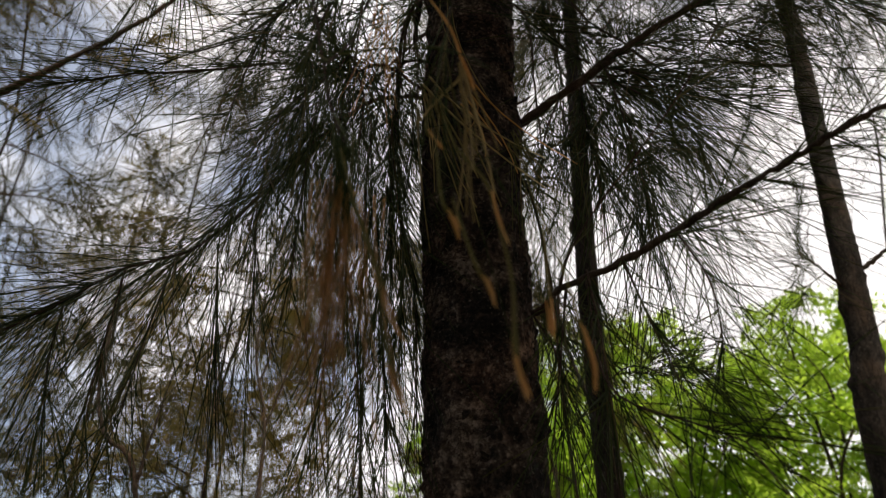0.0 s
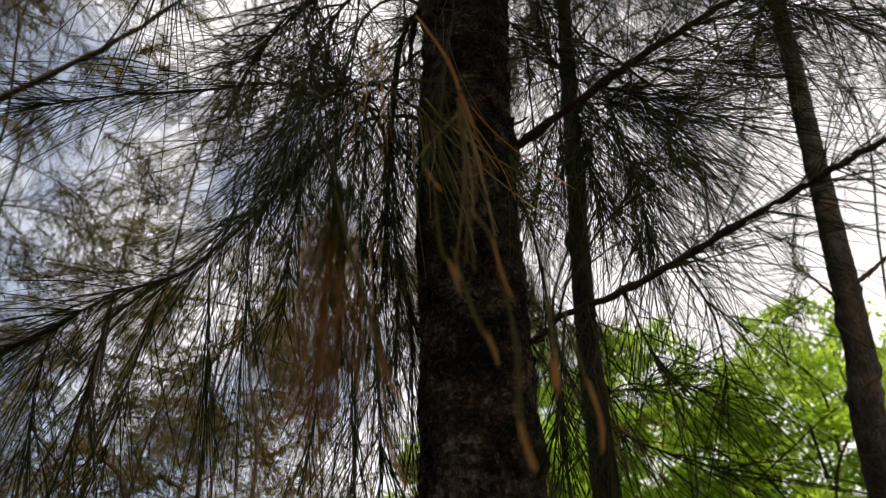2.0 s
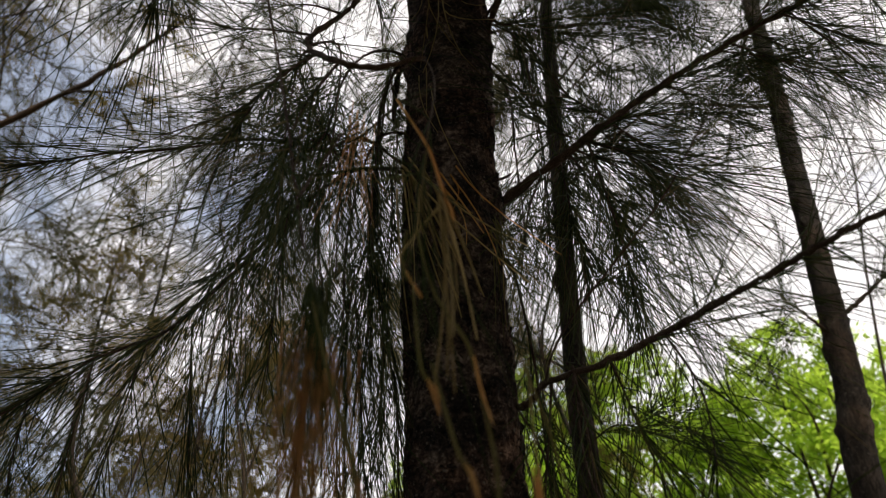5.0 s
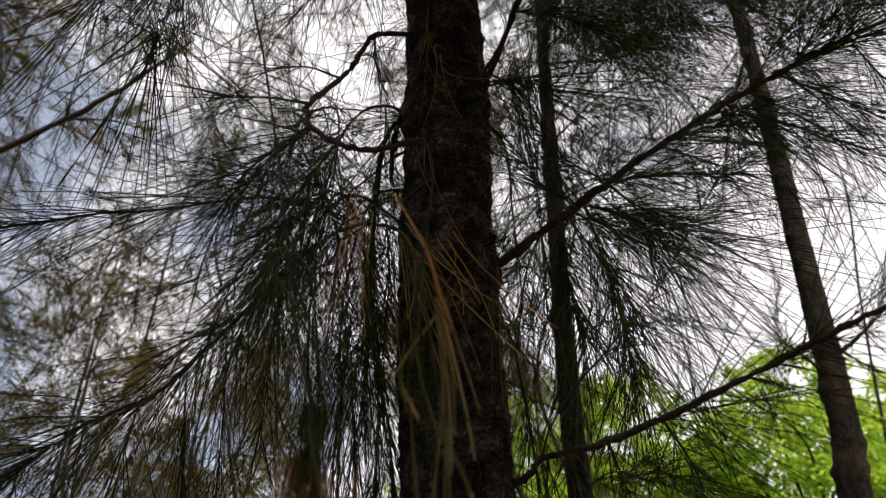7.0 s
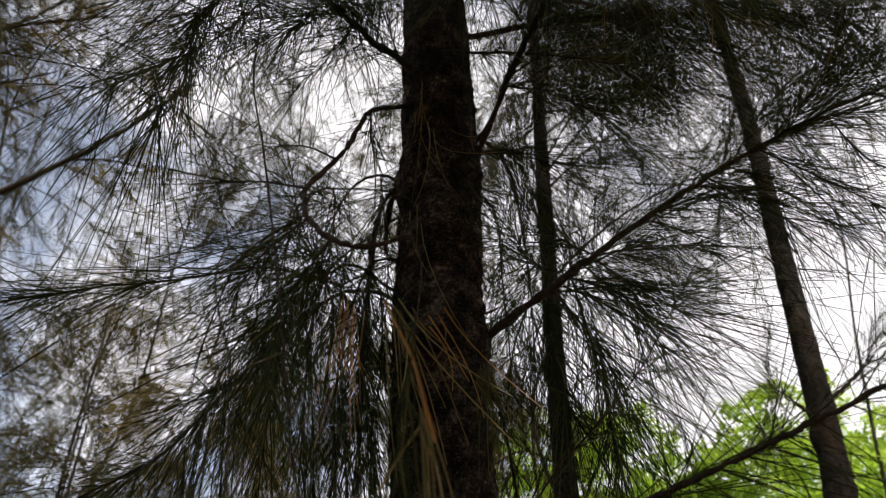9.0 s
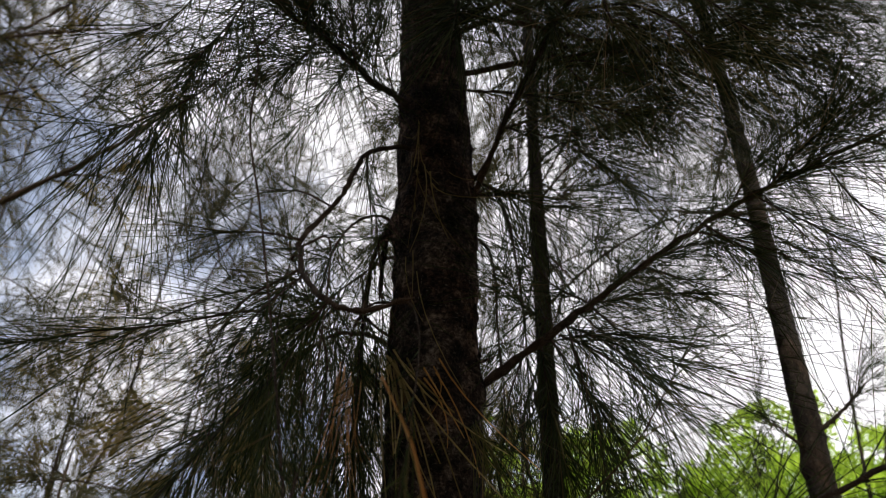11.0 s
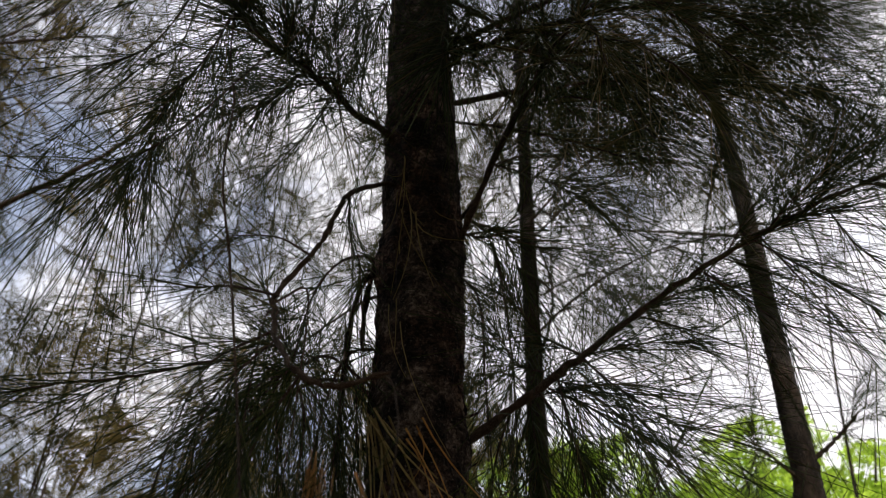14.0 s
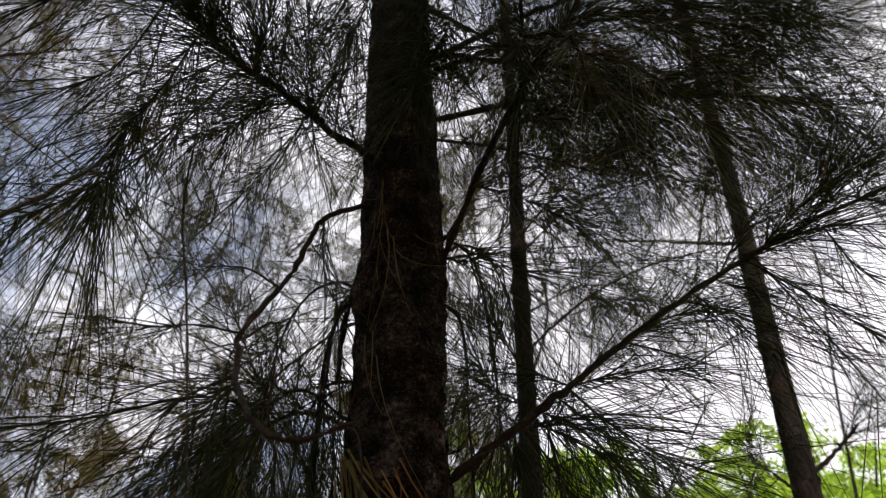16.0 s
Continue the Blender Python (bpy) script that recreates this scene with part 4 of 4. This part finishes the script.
def casuarina(label, pts, radii, branches, z0, z1, reach, foliage, segs, per_shoot, shoots, radius, turn=(0, 2 * math.pi), bark=BARK_FAR, length=0.3, extra=(), stem_r=0.014, lumps=0):
    """A tree with a ridged trunk and rings of drooping, needle-hung branches."""
    t = thing("casuarina_tree", label, "tree", "casuarina trees")
    knots = [(RNG.uniform(0, 6.28), z1 * RNG.uniform(0.15, 0.75), RNG.uniform(0.008, 0.022), RNG.uniform(0.02, 0.05)) for _ in range(lumps)]
    trunk_mesh(t, pts, radii, bark, sides=32, rows=300, rough=0.085, bumps=knots) if radii[0] > 0.052 and lumps else trunk_mesh(t, pts, radii, bark, sides=12, rows=50, rough=0.06)
    line = smooth_line(pts, 200)
    for k in range(branches):
        z = z0 + (z1 - z0) * (k + RNG.uniform(0, 1)) / branches
        i = int(np.argmin(np.abs(line[:, 2] - z)))
        a = RNG.uniform(*turn)
        ln = reach * RNG.uniform(0.55, 1.1) * (1 - 0.5 * (z - z0) / (z1 - z0))
        d = np.array([math.cos(a), math.sin(a), RNG.uniform(0.1, 0.6)])
        s = np.linspace(0, 1, 6)[:, None]
        way = line[i] + d * ln * s + np.array([0, 0, -0.35 * ln]) * s ** 2.2
        limb(t, way, stem_r, stem_r * 0.3, None, (), dict(count=shoots, length=0.42 * reach, u0=0.25, droop=0.45, lean=45, dress=dict(count=per_shoot, length=length, spread=30, droop=0.4, radius=radius, segs=segs)), foliage, coarse=segs < 2)
    for way, r in extra:
        limb(t, way, r, r * 0.4, None, (), dict(count=5, length=0.35, u0=0.3, droop=0.4, dress=dict(count=52, length=length, spread=32, droop=0.3, radius=radius, segs=segs)), foliage)
    return t


casuarina("slim grey-barked casuarina leaning slightly", [(1.85, 4.0, -0.05), (1.9, 4.0, 2.4), (1.98, 4.0, 3.1), (2.06, 4.0, 4.3), (2.13, 4.0, 5.3), (2.2, 4.0, 7.1), (2.3, 4.0, 10.0)],
          [0.085, 0.072, 0.066, 0.058, 0.052, 0.042, 0.02], 18, 5.6, 10.5, 1.5, NEEDLE, 2, 62, 9, 0.0013, lumps=34,
          extra=(([(2.03, 4.0, 4.84), (1.7, 3.9, 4.77), (1.17, 3.8, 4.71)], 0.014), ([(1.95, 4.0, 3.28), (1.82, 3.9, 3.33), (1.68, 3.8, 3.36)], 0.01), ([(2.05, 4.0, 3.38), (2.19, 4.0, 3.48), (2.38, 4.0, 3.65)], 0.014)))
casuarina("slim dark casuarina behind the near trunk", [(0.6, 3.3, -0.05), (0.58, 3.3, 2.1), (0.57, 3.3, 2.8), (0.59, 3.3, 3.6), (0.62, 3.3, 4.6), (0.66, 3.3, 6.0), (0.7, 3.3, 8.5)],
          [0.055, 0.046, 0.042, 0.038, 0.034, 0.026, 0.012], 24, 3.6, 8.4, 1.15, NEEDLE, 2, 28, 9, 0.0013, stem_r=0.007, lumps=20, turn=(-1.4, 1.7),
          extra=(([(0.57, 3.3, 2.75), (0.42, 3.25, 2.8), (0.28, 3.2, 2.72)], 0.005), ([(0.58, 3.3, 3.05), (0.74, 3.2, 3.12), (0.9, 3.1, 3.05)], 0.005), ([(0.59, 3.3, 3.4), (0.4, 3.35, 3.5), (0.22, 3.4, 3.42)], 0.006), ([(0.57, 3.3, 2.45), (0.68, 3.2, 2.5), (0.8, 3.1, 2.42)], 0.004),
                 ([(0.61, 3.3, 4.2), (0.9, 3.2, 4.45), (1.25, 3.1, 4.5)], 0.007), ([(0.63, 3.3, 4.6), (1.0, 3.3, 4.95), (1.4, 3.2, 4.9)], 0.007), ([(0.6, 3.3, 3.85), (0.9, 3.35, 4.05), (1.2, 3.3, 3.98)], 0.006),
                 ([(0.64, 3.3, 5.1), (0.95, 3.2, 5.4), (1.25, 3.1, 5.35)], 0.007), ([(0.62, 3.3, 4.4), (0.8, 3.1, 4.6), (0.95, 2.95, 4.5)], 0.006)))
FAR_TREES = [(-1.5, 6.4, 9.5, 1.6), (-3.2, 7.0, 13, 2.1), (-5.0, 7.6, 15, 2.4), (-3.8, 10.2, 14, 2.4), (-1.2, 9.8, 12, 2.2), (-7.2, 9.8, 14, 2.6), (-5.6, 13, 16, 2.9), (-2.6, 13.5, 16, 2.8),
             (0.6, 8.2, 12, 1.9), (1.9, 11, 14, 2.3), (-9, 8.4, 13, 2.6), (-0.2, 7.2, 10, 1.6), (-7.4, 7.0, 15, 2.6), (-4.0, 5.2, 11, 1.7), (0.97, 5.7, 11, 1.5), (3.85, 7.2, 15, 2.0), (6.2, 8.4, 16, 2.4)]
for x, y, h, reach in FAR_TREES:
    lean = RNG.normal(0, 0.7)
    casuarina("tall wispy casuarina in the hazy distance", [(x, y, -0.05)] + [(x + lean * u + RNG.normal(0, 0.13), y + RNG.normal(0, 0.1), h * u) for u in (0.15, 0.27, 0.38, 0.5, 0.62, 0.75, 0.88)] + [(x + lean, y, h)], [0.04, 0.014, 0.009, 0.004], 26, 2.4 if x < 0 else 5.2 if x < 3 else 7.4, h - 0.3, reach, NEEDLE_WISP, 1, 30 if x == 0.97 else 26, 10, 0.0034, length=0.19, stem_r=0.008)

LEFT_BRANCHES = (([(-4.6, 4.3, 3.9), (-3.7, 4.3, 4.62), (-3.02, 4.3, 5.14), (-2.44, 4.3, 5.62), (-2.1, 4.3, 5.98), (-1.85, 4.3, 6.3)], 0.03), ([(-2.62, 4.3, 5.46), (-2.35, 4.35, 5.5), (-2.0, 4.4, 5.42)], 0.01),
                 ([(-4.65, 4.3, 6.2), (-4.3, 4.7, 7.4), (-4.05, 5.0, 8.2), (-3.7, 5.0, 8.7)], 0.028), ([(-4.5, 4.4, 6.9), (-3.7, 4.6, 7.5), (-2.9, 4.8, 7.9)], 0.02), ([(-4.55, 4.3, 5.6), (-3.9, 4.5, 6.4), (-3.2, 4.6, 6.85)], 0.018))
casuarina("tall casuarina with long bare-based branches", [(-4.5, 4.3, -0.05), (-4.6, 4.3, 4.5), (-4.65, 4.3, 8.0), (-4.6, 4.3, 13)], [0.1, 0.08, 0.055, 0.01], 22, 7.2, 12.6, 2.0, NEEDLE_FAR, 1, 56, 11, 0.0028, length=0.24, stem_r=0.011, extra=LEFT_BRANCHES)
casuarina("tall wispy casuarina in the hazy distance", [(-6.8, 6.4, -0.05), (-6.7, 6.4, 5.6), (-6.3, 6.6, 11.2), (-6.4, 6.4, 16)], [0.06, 0.04, 0.03, 0.006], 26, 7.0, 15.7, 2.6, NEEDLE_WISP, 1, 50, 10, 0.0036, length=0.19, stem_r=0.011)

# bare dark saplings
for stems in (([(-1.2, 4, -0.05), (-1.3, 4, 1.6), (-1.44, 4, 2.34), (-1.62, 4, 2.52), (-1.72, 4, 2.8), (-1.76, 4.05, 3.3)], [(-1.42, 4, 2.25), (-1.4, 4, 2.5), (-1.36, 4, 2.85)]),
              ([(-1.05, 5, -0.05), (-1.12, 5, 1.8), (-1.15, 5, 2.65), (-1.18, 5, 2.99), (-1.29, 5, 3.4), (-1.3, 5.05, 3.9)], [(-1.17, 5, 2.9), (-1.1, 5, 3.15), (-1.05, 5, 3.4)], [(-1.24, 5, 3.2), (-1.2, 5, 3.4), (-1.21, 5, 3.6)])):
    sapling = thing("bare_sapling", "thin bare dark sapling with forked twigs", "sapling", "bare saplings")
    for k, way in enumerate(stems):
        mesh_object("twig" if k else "trunk", *tube(smooth_line(way, 26), 0.009 if k else 0.019, 0.003 if k else 0.006, 7), TWIG, sapling)


# ---- broad-leaved trees behind, in the sun ----
def leafy_tree(place, height, reach, clumps, per_clump, size, leaf=LEAF, label="bright yellow-green leafy tree in sunlight"):
    t = thing("leafy_tree", label, "tree", "leafy trees")
    x, y = place
    stems = []
    for k in range(5):
        a = k * 1.26 + RNG.uniform(0, 0.8)
        tip = np.array([x + math.cos(a) * reach * 0.6, y + math.sin(a) * reach * 0.6, height * RNG.uniform(0.75, 0.95)])
        mid = np.array([x, y, 0]) * 0.6 + tip * 0.4 + RNG.normal(0, 0.15, 3) + np.array([0, 0, 0.3])
        stems.append(tube(smooth_line([(x, y, -0.05), mid * 0.5 + np.array([x, y, 0.4]) * 0.5, mid, tip], 26), 0.06, 0.012, 7))
    mesh_object("trunk", *joined(stems), BARK_FAR, t)
    ways, bases = [], []
    for _ in range(clumps):
        d = unit(RNG.normal(0, 1, 3)) * RNG.uniform(0.35, 1.0) ** 0.6
        c = np.array([x, y, height * 0.55]) + d * np.array([reach, reach, height * 0.46])
        w = unit(RNG.normal(0, 1, 3) * np.array([1, 1, 0.45]))
        s = np.linspace(0, 1, per_clump)[:, None]
        bases.append(c + w * s * 0.55 + np.array([0, 0, -0.14]) * s ** 2 + RNG.normal(0, 0.05, (per_clump, 3)))
        ways.append(unit(w + RNG.normal(0, 0.8, (per_clump, 3))))
    base, way = np.concatenate(bases), np.concatenate(ways)
    n = len(base)
    side = unit(np.cross(way, RNG.normal(0, 0.5, (n, 3)) + np.array([0, 0, 1.0])))
    up = np.cross(side, way)
    ln = size * RNG.uniform(0.6, 1.3, (n, 1))
    v = np.stack([base, base + way * ln * 0.5 + side * ln * 0.24 + up * ln * 0.06, base + way * ln - up * ln * 0.08, base + way * ln * 0.5 - side * ln * 0.24 + up * ln * 0.06], 1)
    f = np.arange(n)[:, None] * 4 + np.array([[0, 1, 2, 3]])
    mesh_object("crown", v.reshape(-1, 3), f, leaf, t, smooth=False)
    return t


front = leafy_tree((4.4, 9.4), 6.15, 2.1, 640, 90, 0.085)
for way in ([(3.7, 8.6, 2.4), (3.52, 8, 3.5), (3.75, 7.7, 4.1), (3.68, 7.6, 4.5), (3.6, 7.5, 4.8)], [(3.66, 7.85, 3.9), (3.9, 7.7, 4.15), (3.98, 7.6, 4.6)], [(3.6, 7.9, 3.8), (3.5, 7.7, 4.3), (3.3, 7.6, 4.6)]):
    mesh_object("twig", *tube(smooth_line(way, 22), 0.018, 0.006, 6), TWIG, front, "dark forked twig")
leafy_tree((2.4, 10.2), 6.15, 1.9, 480, 90, 0.095)
leafy_tree((6.8, 10.5), 6.7, 2.3, 480, 90, 0.09)
leafy_tree((0.8, 10.8), 6.8, 1.8, 360, 90, 0.095)

# ---- low, warm-toned young casuarinas at the left ----
for x, y, h, reach in ((-0.9, 7.0, 5.8, 1.0), (-2.4, 7.8, 6.7, 1.2), (-4.0, 8.2, 7.0, 1.3), (-5.8, 8.6, 7.3, 1.4), (-1.7, 5.6, 4.6, 0.8), (0.9, 7.0, 5.8, 0.8), (-3.3, 6.8, 6.6, 1.0)):
    casuarina("young olive-brown casuarina in hazy light", [(x, y, -0.05), (x + 0.05, y, h * 0.4), (x - 0.05, y + 0.1, h * 0.75), (x, y, h)], [0.04, 0.02, 0.012, 0.005], 18, 1.6, h - 0.2, reach * 1.35, NEEDLE_FAR, 1, 34, 15, 0.0025, length=0.14, stem_r=0.006)

# ---- unseen trees, added to close the place behind the path and cut its light ----
shade_tree = casuarina("unseen dense casuarina added to shade the near tree", [(0, 0, -0.05), (0.05, 0, 3), (-0.05, 0, 6), (0, 0, 9.5)], [0.11, 0.09, 0.06, 0.015], 26, 1.6, 9.2, 2.0, NEEDLE, 1, 13, 8, 0.009, length=0.5)
shade_tree.matrix_basis = pose(0.6, -3.0, 0)
for x, y, turn in ((-2.6, -1.8, 60), (3.2, -1.6, 130), (-4.4, 0.8, 200), (4.8, 1.2, 250), (-1.2, -4.8, 300), (2.6, -4.6, 20), (-4.8, -3.6, 95), (5.4, -3.2, 160)):
    copy_thing(shade_tree, pose(x, y, 0, 0, 0, turn))
# unseen tall crowns, added to keep direct sun off the near tree
for x, y in ((1.6, -1.2), (-0.9, -1.4), (0.5, -2.4), (2.4, -0.6)):
    casuarina("unseen tall dense casuarina added to block the sun", [(x, y, -0.05), (x, y, 4), (x + 0.1, y, 8), (x, y, 12)], [0.12, 0.1, 0.06, 0.015], 34, 4.8, 11.6, 2.3, NEEDLE, 1, 20, 9, 0.010, length=0.5)
